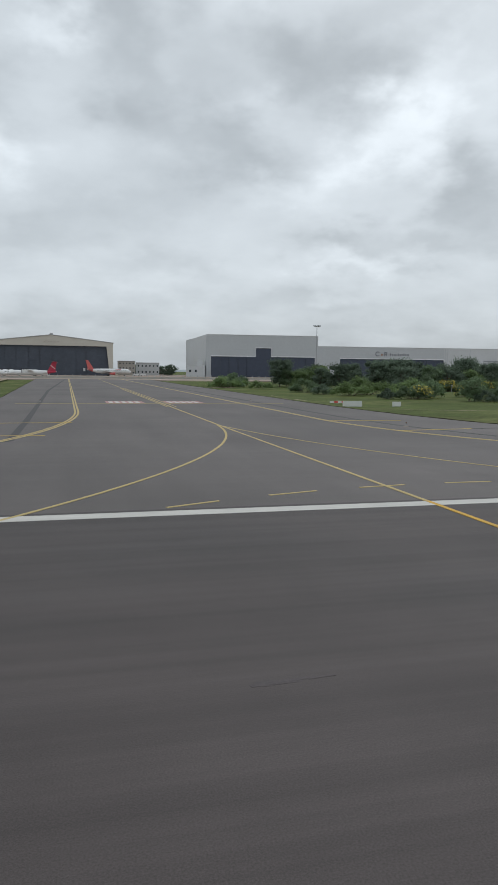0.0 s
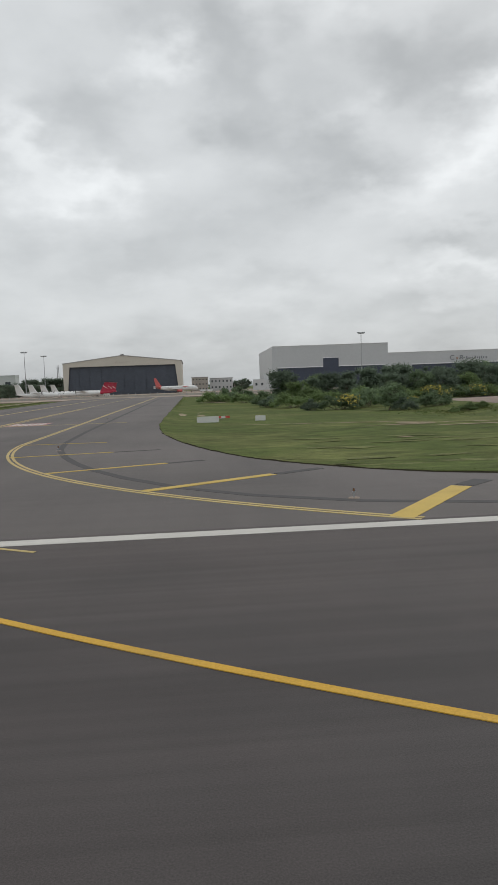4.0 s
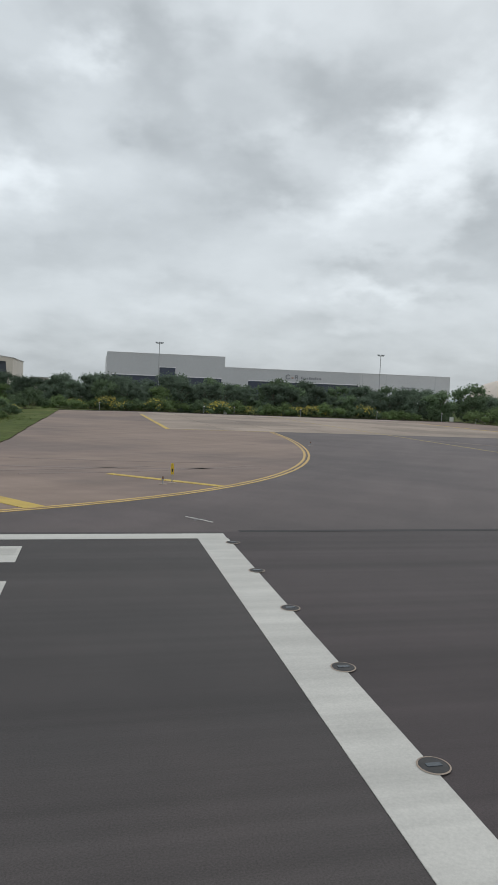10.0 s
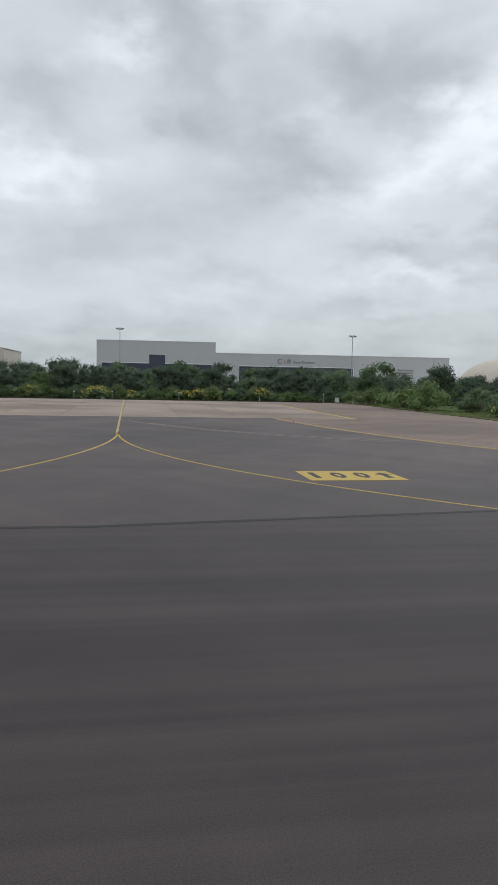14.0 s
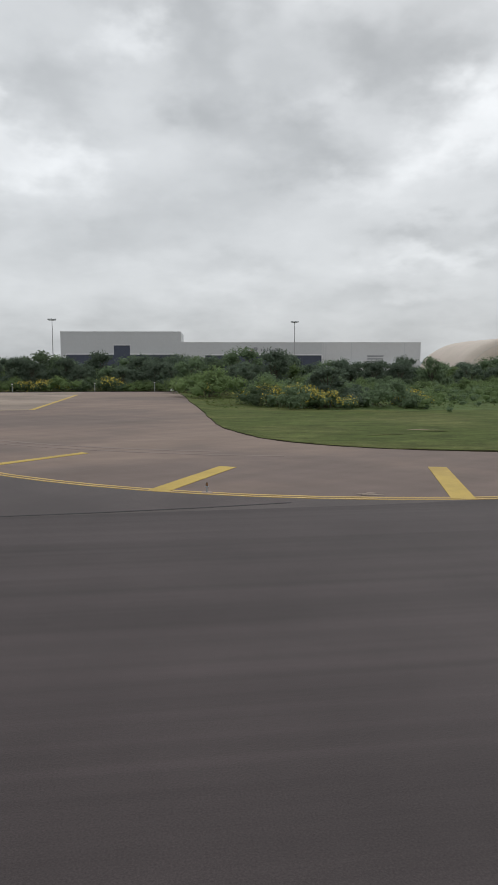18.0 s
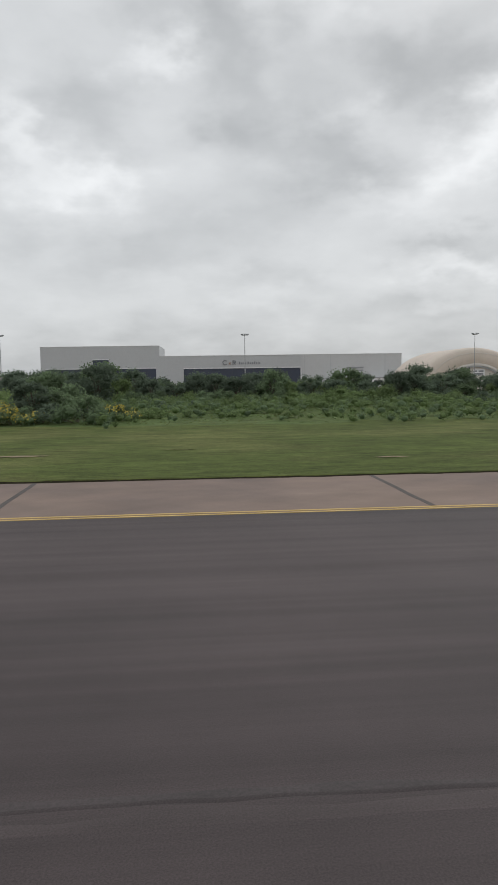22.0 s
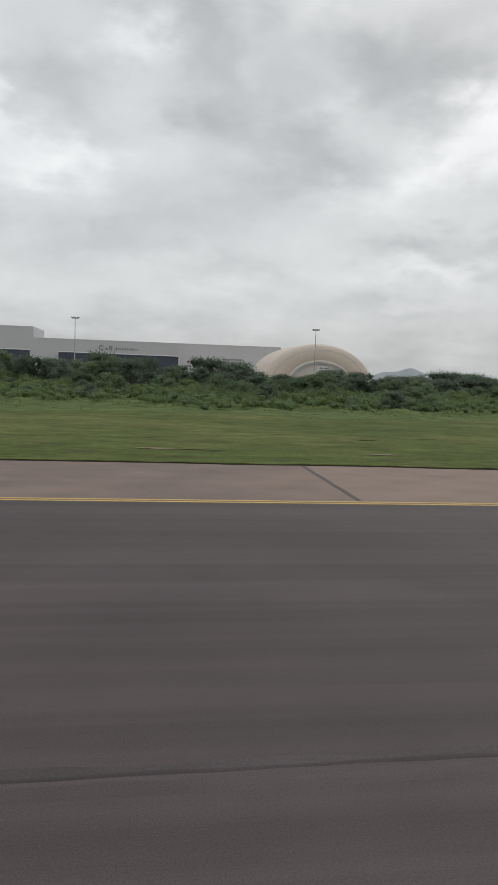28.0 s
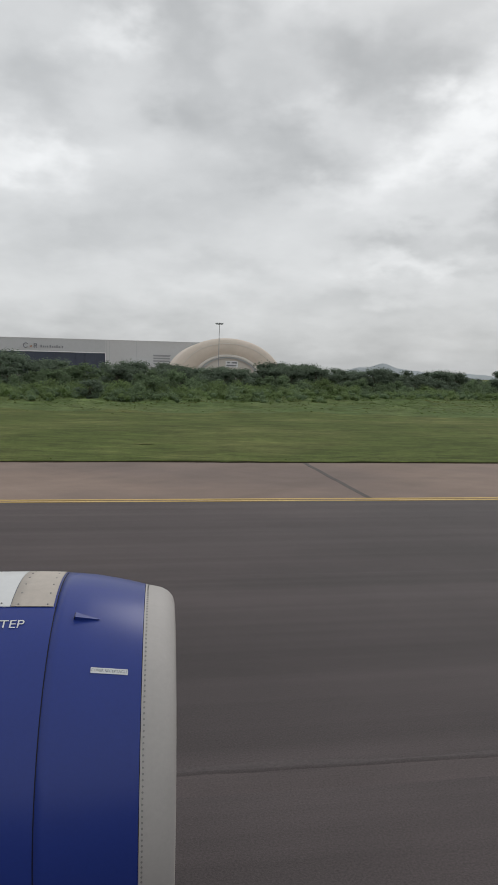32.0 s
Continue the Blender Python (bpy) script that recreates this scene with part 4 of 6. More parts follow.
tab = thing("marker_tab", "yellow tag plate on a thin stake", "marker", (103.1, 32.8, 0))
part("base", tube((0, 0, 0), (0, 0, 0.03), 0.22, 0.2, 12), M_APRON, tab)
part("stake", tube((0, 0, 0.02), (0, 0, 0.45), 0.025, 0.025, 6), M_STEEL, tab)
part("plate", loft([[(-0.07, y, 0.42), (0.07, y, 0.42), (0.09, y, 0.75), (0.05, y, 0.98), (-0.05, y, 0.98), (-0.09, y, 0.75)] for y in (-0.02, 0.02)]), M_SIGNYELLOW, tab)
part("bar", box(-0.03, 0.03, -0.03, -0.022, 0.55, 0.7), M_BLACK, tab)


def perimeter_post():
    th = thing("perimeter_light", "white perimeter light post with a round lamp head", "light post", group="perimeter lights")
    part("post", tube((0, 0, -0.05), (0, 0, 1.75), 0.09, 0.07, 8), M_STEEL, th)
    part("collar", tube((0, 0, 1.68), (0, 0, 1.78), 0.17, 0.17, 10), M_BLACK, th)
    part("lamp", tube((0, 0, 1.78), (0, 0, 2.02), 0.16, 0.16, 10), M_SIGNWHITE, th)
    part("cap", tube((0, 0, 2.02), (0, 0, 2.16), 0.19, 0.08, 10), M_BLACK, th)
    return th


POSTS = [(100.5, 161), (124.7, 161), (133.0, 166), (148.3, 160), (166.4, 156), (179.3, 148), (183.5, 140), (192, 150), (76, 160)]
pm = perimeter_post()
pm.matrix_basis = pose(*POSTS[0], ground_z(*POSTS[0]))
for p in POSTS[1:]:
    copy_thing(pm, pose(*p, ground_z(*p)))
for x, y in ((130.9, 166.5), (183.0, 150)):
    th = thing("junction_cabinet", "small white electrical cabinet on a concrete foot", "cabinet", (x, y, ground_z(x, y)))
    part("body", box(-0.4, 0.4, -0.25, 0.25, 0.12, 1.05, bevel=0.02), M_SIGNWHITE, th)
    part("lid", box(-0.45, 0.45, -0.3, 0.3, 1.05, 1.12), M_SIGNWHITE, th)
    part("foot", box(-0.5, 0.5, -0.32, 0.32, -0.1, 0.12), M_APRON, th)


# ---- floodlight masts ----
def mast_master():
    th = thing("floodlight_mast", "tall grey steel floodlight mast with a ring of lamps", "light mast", group="apron masts")
    part("pole", tube((0, 0, -0.5), (0, 0, 29.0), 0.30, 0.14, 10), M_STEEL, th)
    ringm = part("head_frame", box(-1.7, 1.7, -0.10, 0.10, 28.7, 28.9), M_STEEL, th)
    join_bm = bmesh.new()
    box(-0.12, 0.12, -1.6, 1.6, 28.7, 28.95, join_bm)
    part("cross_arm", join_bm, M_STEEL, th)
    for x, y in ((-1.7, -0.2), (-1.0, -0.3), (1.0, -0.3), (1.7, -0.2), (0, -1.5), (0, 1.5), (-1.0, 0.6), (1.0, 0.6)):
        lamp = moved(box(-0.36, 0.36, -0.14, 0.14, -0.28, 0.28, bevel=0.03), pose(x, y, 29.3, -25, 0, 0))
        part("floodlight", lamp, M_LAMPGREY, th)
    return th


MASTS = [(130.9, 352.2), (251.5, 354), (373.9, 357), (-57, 368), (-59.5, 440), (-59, 495)]
mm = mast_master()
mm.matrix_basis = pose(*MASTS[0], -0.3)
for p in MASTS[1:]:
    copy_thing(mm, pose(*p, -0.3))


# ---- big maintenance hangar ----
def big_hangar():
    """Two long halls side by side, turned a little to the runway. Local x along the front, y into the depth."""
    th = thing("maintenance_hangar", "long pale grey clad maintenance hangar with navy sliding doors", "hangar", (108.7, 557.0, -0.3), rz=-6.4)
    W1, W2, D, H1, H2 = 93.0, 281.0, 90.0, 34.4, 26.2
    DOOR = 16.8

    def wall(x0, x1, z0, z1, name="front_wall", y=0.0, mat=M_CLAD):
        return part(name, box(x0, x1, y, y + 1.2, z0, z1), mat, th)

    wall(0, 4.0, 0, H1)
    wall(4.0, 41.0, DOOR, H1)
    wall(41.0, 53.5, 23.8, H1)
    wall(53.5, 90.5, DOOR, H1)
    wall(90.5, 112, 0, H2)
    wall(90.5, W1, H2, H1)
    wall(112, 203, DOOR - 0.6, H2)
    wall(203, W2, 0, H2, mat=M_CLAD2)
    part("side_wall", loft([[(0, 0.6, 0), (1.0, 1.2, 0), (-10.8, 108, 0), (-11.8, 108, 0)], [(0, 0.6, H1 - 0.4), (1.0, 1.2, H1 - 0.4), (-10.8, 108, H1 - 0.6), (-11.8, 108, H1 - 0.6)]]), M_CLAD2, th)
    part("side_wall", loft([[(W1 - 1.2, 1.2, H2 - 0.5), (W1 + 0.1, 1.2, H2 - 0.5), (W1 + 0.1, 1.2, H1 - 0.1), (W1 - 1.2, 1.2, H1 - 0.1)], [(W1 - 1.2, 31, H2 - 0.5), (W1 + 0.1, 31, H2 - 0.5), (W1 + 0.1, 31, H1 - 1.3), (W1 - 1.2, 31, H1 - 1.3)]]), M_CLAD2, th)
    part("side_wall", box(W2 - 1.2, W2, 1.2, D, 0, H2), M_CLAD2, th)
    # roof of the high hall with a chamfered left edge that slopes down to the rear
    part("roof", loft([[(0, 1.2, H1 - 0.2), (W1, 1.2, H1 - 0.2), (W1, 1.2, H1 - 1), (0, 1.2, H1 - 1)], [(-11.5, 108, H1 - 0.8), (W1, 31, H1 - 1.4), (W1, 31, H1 - 2.2), (-11.5, 108, H1 - 1.8)]]), M_ROOF, th)
    part("roof", box(W1, W2, 1.2, D, H2 - 0.8, H2 - 0.2), M_ROOF, th)
    for x0, x1, z in ((0, W1, H1), (W1, W2, H2)):
        part("parapet_trim", box(x0, x1, -0.15, 0.0, z - 0.45, z + 0.1), M_CLAD2, th)
    # door leaves
    for x0, x1, h, n in ((4.0, 41.0, DOOR, 5), (53.5, 90.5, DOOR, 5), (112, 203, DOOR - 0.6, 12)):
        w = (x1 - x0) / n
        for i in range(n):
            leaf = part("door", box(x0 + i * w - 0.15 * (i > 0), x0 + (i + 1) * w + 0.15 * (i < n - 1), 0.5 + 0.35 * (i % 2), 0.8 + 0.35 * (i % 2), 0, h), M_NAVY, th)
            part("door_rib", box(x0 + i * w + 0.1, x0 + i * w + 0.35, 0.3, 0.5, 0, h), M_DARKDOOR, leaf)
        part("door_trim", box(x0, x1, -0.2, 0.0, h - 0.1, h + 0.6), M_TRIM, th)
    part("door", box(41.0, 53.5, 0.4, 0.75, 0, 23.8), M_NAVY, th)
    part("door_trim", box(40.7, 53.8, -0.2, 0.0, 23.8, 24.3), M_TRIM, th)
    part("door_trim", box(203, 203.7, -0.2, 0.0, 0, DOOR - 0.6), M_TRIM, th)
    # cladding pilasters and ribs
    for x in (203.8, 206, 226.0, 268.0):
        part("pilaster", box(x, x + 0.6, -0.18, 0.0, 4, H2 - 0.5), M_CLAD, th)
    # recessed window of the office block with frame
    part("office_window", box(239.0, 251.5, -0.25, 0.0, 8.0, 15.4), M_LAMPGREY, th)
    for z in (8.0, 10.0, 12.0, 14.0):
        part("window_slat", box(239.0, 251.5, -0.5, -0.25, z, z + 0.8), M_CLAD2, th)
    part("window_frame", box(238.6, 251.9, -0.6, -0.2, 15.4, 16.1), M_LAMPGREY, th)
    # lower building at the foot with a dark eaves line
    for x0, x1 in ((222, 237), (253.5, 275)):
        low = part("annexe", box(x0, x1, -9, -0.2, 0, 7.4), M_TRIM, th)
        part("eaves", box(x0 - 0.4, x1 + 0.4, -9.6, -8.9, 7.4, 8.1), M_LAMPGREY, low)
        for k in range(int((x1 - x0) // 4)):
            part("window", box(x0 + 1 + 4 * k, x0 + 3.4 + 4 * k, -9.1, -9.0, 3.2, 5.6), M_GLASSDARK, low)
    # white low block at the left end
    low = part("annexe", box(-16, -1.2, -6, 6, 0, 8.6), M_CLAD2, th)
    for k in range(2):
        part("window", box(-14 + 4.6 * k, -12.4 + 4.6 * k, -6.1, -6.0, 3.6, 5.6), M_GLASSDARK, low)
    part("annexe", box(-7.0, -3.0, -2, 6, 8.6, 13.5), M_CLAD2, th)
    # sign on the front: emblem as rings and bars in its colours
    bm = bmesh.new()
    for a0, a1, cx, r in ((40, 320, 144.4, 1.7),):
        pts = [(cx + r * math.cos(radians(a)), 20.6 + r * math.sin(radians(a))) for a in range(a0, a1 + 1, 20)]
        for p, q in zip(pts, pts[1:]):
            tube((p[0], -0.3, p[1]), (q[0], -0.3, q[1]), 0.35, 0.35, 6, bm)
    emblem = part("emblem", bm, M_LOGO_GREY, th, "grey ring of the front emblem")
    bm = bmesh.new()
    tube((147.4, -0.3, 20.6), (148.8, -0.3, 19.2), 0.25, 0.25, 6, bm)
    tube((147.4, -0.3, 19.2), (148.8, -0.3, 20.6), 0.25, 0.25, 6, bm)
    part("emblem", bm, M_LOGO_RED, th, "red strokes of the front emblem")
    bm = bmesh.new()
    box(150.2, 150.9, -0.3, -0.1, 18.9, 22.3, bm)
    box(150.9, 152.4, -0.3, -0.1, 21.5, 22.2, bm)
    box(152.0, 152.7, -0.3, -0.1, 20.4, 22.0, bm)
    box(150.9, 152.4, -0.3, -0.1, 20.1, 20.7, bm)
    join(bm, moved(box(-0.35, 0.35, -0.1, 0.1, -0.9, 0.9), pose(152.0, -0.2, 19.7, 0, -25, 0)))
    part("emblem", bm, M_LOGO_GREY, th, "grey stroke of the front emblem")
    x = 155.2
    for w, h in ((1.4, 2.0), (1.2, 1.4), (0.7, 1.4), (1.2, 1.4), (0, 0), (1.3, 2.0), (1.2, 1.4), (1.1, 1.4), (1.2, 2.0), (1.2, 1.4), (0.4, 1.8), (1.1, 1.4)):
        if w:
            part("sign_bar", box(x, x + w * 0.72, -0.3, -0.1, 19.2, 19.2 + h), M_LOGO_GREY, th)
        x += w + 0.45
    return th


big_hangar()


# ---- arched hangar with the dark door ----
def gable_hangar():
    th = thing("gable_hangar", "beige gabled hangar with a wide dark slate door", "hangar", (-13.0, 579.0, -0.3))
    HW, EV, AP, D = 48.5, 26.6, 32.2, 85.0
    prof = [(-HW, 0), (-HW, EV), (0, AP), (HW, EV), (HW, 0)]
    # front frame round the door: posts lean inwards
    part("door_post", loft([[(-HW, y, 0), (-45.6, y, 0), (-43.2, y, 23.6), (-HW, y, EV)] for y in (0.0, 1.5)]), M_BEIGE, th)
    part("door_post", loft([[(45.6, y, 0), (HW, y, 0), (HW, y, EV), (43.2, y, 23.6)] for y in (0.0, 1.5)]), M_BEIGE, th)
    part("gable", loft([[(-43.2, y, 23.6), (43.2, y, 23.6), (HW, y, EV), (0, y, AP), (-HW, y, EV)] for y in (0.0, 1.5)]), M_BEIGE, th)
    n = 10
    for i in range(n):
        x0, x1 = -45.6 + 91.2 * i / n, -45.6 + 91.2 * (i + 1) / n
        leaf = part("door", box(x0 - 0.15 * (i > 0), x1 + 0.15 * (i < n - 1), 2.0 + 0.4 * (i % 2), 2.4 + 0.4 * (i % 2), 0, 24.5), M_DARKDOOR, th)
        part("door_rail", box(x0 + 0.08, x1 - 0.08, 1.9, 2.0, 11.6, 12.0), M_DARKDOOR, leaf)
        part("door_rail", box(x0 + 0.08, x0 + 0.4, 1.85, 2.0, 0, 24.5), M_DARKDOOR, leaf)
    part("hatch", box(24.5, 26.2, 1.4, 1.85, 3.5, 6.0), M_CLAD2, th)
    part("side_wall", box(-HW, -HW + 0.8, 1.5, D, 0, EV), M_BEIGE, th)
    part("side_wall", box(HW - 0.8, HW, 1.5, D, 0, EV), M_BEIGE, th)
    part("roof", loft([[(-HW - 0.6, y, EV + 0.2), (0, y, AP + 0.3), (HW + 0.6, y, EV + 0.2), (HW + 0.6, y, EV - 0.3), (0, y, AP - 0.2), (-HW - 0.6, y, EV - 0.3)] for y in (-0.4, D)]), M_ROOF, th)
    part("ridge_vent", box(-1.2, 1.2, 0, 4, AP + 0.2, AP + 1.2), M_ROOF, th)
    bm = bmesh.new()
    tube((-6.5, -0.15, 26.0), (-4.0, -0.15, 27.6), 0.25, 0.15, 5, bm)
    tube((-5.6, -0.15, 26.2), (-3.4, -0.15, 26.6), 0.15, 0.1, 5, bm)
    part("emblem", bm, M_COWLBEIGE, th, "small faded wing emblem")
    for k in range(8):
        part("sign_bar", box(-2.4 + k * 1.1, -1.7 + k * 1.1, -0.2, -0.01, 26.3, 26.9), M_COWLBEIGE, th)
    return th


gable_hangar()


# ---- membrane hangar ----
def membrane_hangar():
    """A long fabric vault with rounded ends; an arched porch in the front end."""
    th = thing("membrane_hangar", "peach fabric vault hangar with an arched cream entrance", "hangar", (381.0, 372.0, -0.3))
    HW, H = 31.0, 22.9
    rings = []
    for y, k in ((0.0, 0.60), (-0.6, 0.66), (-0.9, 0.74), (-0.6, 0.84), (0.4, 0.93), (1.8, 0.98), (4, 1.0), (12, 1.0), (20, 1.0), (30, 1.0), (40, 1.0), (50, 1.0), (60, 0.985), (68, 0.93), (74, 0.83), (79, 0.68), (83, 0.45), (85, 0.2)):
        rings.append([(HW * k * math.cos(a), y, H * k * math.sin(a) * (1.0 if y > 10 else 1.0)) for a in (math.pi * i / 36 for i in range(37))])
    part("membrane", loft(rings, close=False, caps=False), M_FABRIC, th, smooth=True)
    # arched porch and end wall
    def arch(r0, r1, z1, y0, y1):
        rr = []
        for r, s, y in ((r0, z1 * r0 / r1, y0), (r1, z1, y0), (r1, z1, y1), (r0, z1 * r0 / r1, y1)):
            rr.append([(r * math.cos(a), y, s * math.sin(a)) for a in (math.pi * i / 36 for i in range(37))])
        return loft(rr, close=False, caps=False)
    part("porch_arch", arch(17.3, 18.9, 14.0, -0.9, 2.2), M_FABRIC2, th, smooth=True)
    part("porch_arch", arch(16.2, 17.35, 12.85, -0.5, 2.2), M_CLAD, th, smooth=True)
    rr = [[(16.3 * math.cos(a), y, 12.1 * math.sin(a)) for a in (math.pi * i / 36 for i in range(37))] for y in (0.4, 0.8)]
    part("end_wall", loft(rr), M_FABRIC2, th)
    part("sign_plate", box(-1.4, 5.4, 0.2, 0.38, 7.2, 10.6), M_TRIM, th)
    for x0, x1, z in ((-0.5, 0.9, 9.3), (1.9, 4.7, 9.3), (-0.9, 4.5, 7.8)):
        part("sign_bar", box(x0, x1, 0.08, 0.19, z, z + 0.8), M_LOGO_GREY, th)
    # ribs of the frame that show through the skin
    for k, y in ((0.86, -0.45),):
        rr = []
        for d, yy in ((0.0, y - 0.12), (0.010, y), (0.0, y + 0.12)):
            rr.append([(HW * (k + d) * math.cos(a), yy, H * (k + d) * math.sin(a)) for a in (math.pi * i / 36 for i in range(37))])
        part("rib", loft(rr, close=False, caps=False), M_FABRIC2, th, smooth=True)
    part("annexe", box(-40, -28, 8, 20, 0, 5.5), M_TRIM, th)
    part("annexe_roof", box(-41, -27.5, 7, 21, 5.5, 6.3), M_LAMPGREY, th)
    return th


membrane_hangar()


# ---- town buildings and walls behind the apron ----
def block(x, y, w, d, h, mat, label, floors=2, cols=4):
    th = thing("office_building", label, "building", (x, y, -0.3))
    part("wall", box(-w / 2, w / 2, 0, d, 0, h), mat, th)
    part("roof", box(-w / 2 - 0.4, w / 2 + 0.4, -0.4, d + 0.4, h, h + 0.5), M_ROOF, th)
    for f in range(floors):
        for c in range(cols):
            x0, z0 = -w / 2 + w * (c + 0.3) / cols, h * (f + 0.4) / floors
            win = part("window", box(x0, x0 + w * 0.36 / cols, -0.08, 0.02, z0, z0 + h * 0.3 / floors), M_GLASSDARK, th)
            part("sill", box(x0 - 0.1, x0 + w * 0.36 / cols + 0.1, -0.25, -0.08, z0 - 0.15, z0), M_TRIM, win)
    return th


block(51, 645, 15, 12, 12.6, M_CONCRETE_BLDG, "weathered plaster office block with small windows", 3, 5)
block(71.5, 655, 21, 12, 11.4, M_CLAD2, "pale two storey building behind the apron", 2, 6)
block(92, 720, 14, 14, 6.0, M_COWLBEIGE, "low reddish building in the distance", 1, 4)
block(-206, 900, 54, 20, 26, M_CLAD2, "large pale grey warehouse far behind the apron", 1, 3)
for x, y, h in ((-70, 640, 26), (-88, 700, 30)):
    th = thing("lattice_tower", "thin grey lattice tower in the distance", "tower", (x, y, -0.3))
    for sx, sy in ((-1, -1), (1, -1), (1, 1), (-1, 1)):
        part("leg", tube((sx * 1.4, sy * 1.4, 0), (sx * 0.5, sy * 0.5, h), 0.22, 0.15, 5), M_STEEL, th)
    for k in range(1, 8):
        q = 1.4 - 0.9 * k / 8
        part("brace", box(-q, q, -q - 0.08, -q + 0.08, h * k / 8, h * k / 8 + 0.25), M_STEEL, th)
    part("platform", box(-1.4, 1.4, -1.4, 1.4, h - 3.0, h - 2.4), M_STEEL, th)
wall_far = thing("perimeter_wall", "low grey plaster apron wall with fence posts", "wall", (0, 0, -0.3))
for i in range(60):
    x = -120 + i * 4.0
    part("panel", box(x + 0.1, x + 3.9, 385, 385.3, 0, 1.1), M_CONCRETE_BLDG, wall_far)
    part("post", box(x - 0.1, x + 0.1, 384.9, 385.4, 0, 2.2), M_STEEL, wall_far)


# ---- parked aircraft ----
def fuselage(L, r, nose=0.12, tail=0.32, lift=0.55, n=16):
    rings = []
    for t in (0.0, 0.01, 0.03, 0.06, nose, 0.3, 0.5, 1 - tail, 0.8, 0.9, 0.96, 1.0):
        if t < nose:
            k, up = math.sqrt(max(0.0, 1 - ((nose - t) / nose) ** 2)), -0.18 * r * (1 - t / nose)
        elif t > 1 - tail:
            q = (t - 1 + tail) / tail
            k, up = 1 - 0.92 * q ** 1.4, lift * r * q ** 1.3
        else:
            k, up = 1.0, 0.0
        k = max(k, 0.03)
        rings.append([(L * (0.5 - t), r * k * math.cos(a), up + r * k * math.sin(a)) for a in (2 * math.pi * i / n for i in range(n))])
    return loft(rings)


def flat_wing(root, tip, croot, ctip, thick):
    """A wing from root to tip points (leading edges), chords along -x."""
    rings = []
    for p, c, t in ((root, croot, thick), (tip, ctip, thick * 0.5)):
        rings.append([(p[0], p[1], p[2]), (p[0] - 0.3 * c, p[1], p[2] + t), (p[0] - c, p[1], p[2]), (p[0] - 0.3 * c, p[1], p[2] - t * 0.6)])
    return loft(rings)


def fin(x0, z0, c0, x1, z1, c1, w):
    return loft([[(x0, -w, z0), (x0 + 0.0, w, z0), (x0 - c0, 0.05, z0), (x0 - c0, -0.05, z0)], [(x1, -w * 0.6, z1), (x1, w * 0.6, z1), (x1 - c1, 0.04, z1), (x1 - c1, -0.04, z1)]])


def airliner(label, place, rz, tailmat, enginemat):
    th = thing("airliner", label, "aircraft", place, rz=rz)
    L, r = 34.0, 1.98
    part("fuselage", moved(fuselage(L, r), pose(0, 0, 3.7)), M_AIRWHITE, th, smooth=True)
    part("tail_fin", fin(-11.6, 5.2, 4.6, -16.0, 12.2, 1.8, 0.2), tailmat, th)
    part("tail_cone", moved(tube((-12.5, 0, 4.4), (-16.9, 0, 4.9), 1.35, 0.25, 12), pose(0, 0, 0)), tailmat, th)
    for s in (-1, 1):
        part("wing", flat_wing((3.5, s * 1.7, 2.7), (-5.5, s * 17, 4.0), 6.5, 1.6, 0.35), M_AIRWHITE, th)
        part("tailplane", flat_wing((-12.6, s * 0.6, 4.9), (-16.0, s * 6.2, 5.4), 3.6, 1.5, 0.15), M_AIRWHITE, th)
        eng = part("engine", tube((4.6, s * 5.7, 1.75), (0.4, s * 5.7, 1.75), 1.1, 0.8, 14), enginemat, th)
        part("intake", tube((4.75, s * 5.7, 1.75), (4.55, s * 5.7, 1.75), 0.95, 1.12, 14), M_STEEL, eng)
        leg = part("main_gear", tube((-0.8, s * 3.8, 2.6), (-0.8, s * 3.8, 0.6), 0.15, 0.15, 6), M_STEEL, th)
        part("wheel", tube((-0.8, s * 3.4, 0.58), (-0.8, s * 4.2, 0.58), 0.58, 0.58, 12), M_TYRE, leg)
    leg = part("nose_gear", tube((11.8, 0, 2.0), (11.8, 0, 0.4), 0.1, 0.1, 6), M_STEEL, th)
    part("wheel", tube((11.8, -0.25, 0.38), (11.8, 0.25, 0.38), 0.38, 0.38, 12), M_TYRE, leg)
    part("cockpit_window", box(15.0, 15.9, -1.1, 1.1, 4.15, 4.6), M_GLASSDARK, th)
    for k in range(26):
        part("cabin_window", box(-9 + k * 0.85, -8.72 + k * 0.85, -2.0, 2.0, 4.1, 4.42), M_GLASSDARK, th)
    part("title_bars", box(5.0, 9.5, -2.02, -1.9, 4.75, 5.15), tailmat, th)
    return th


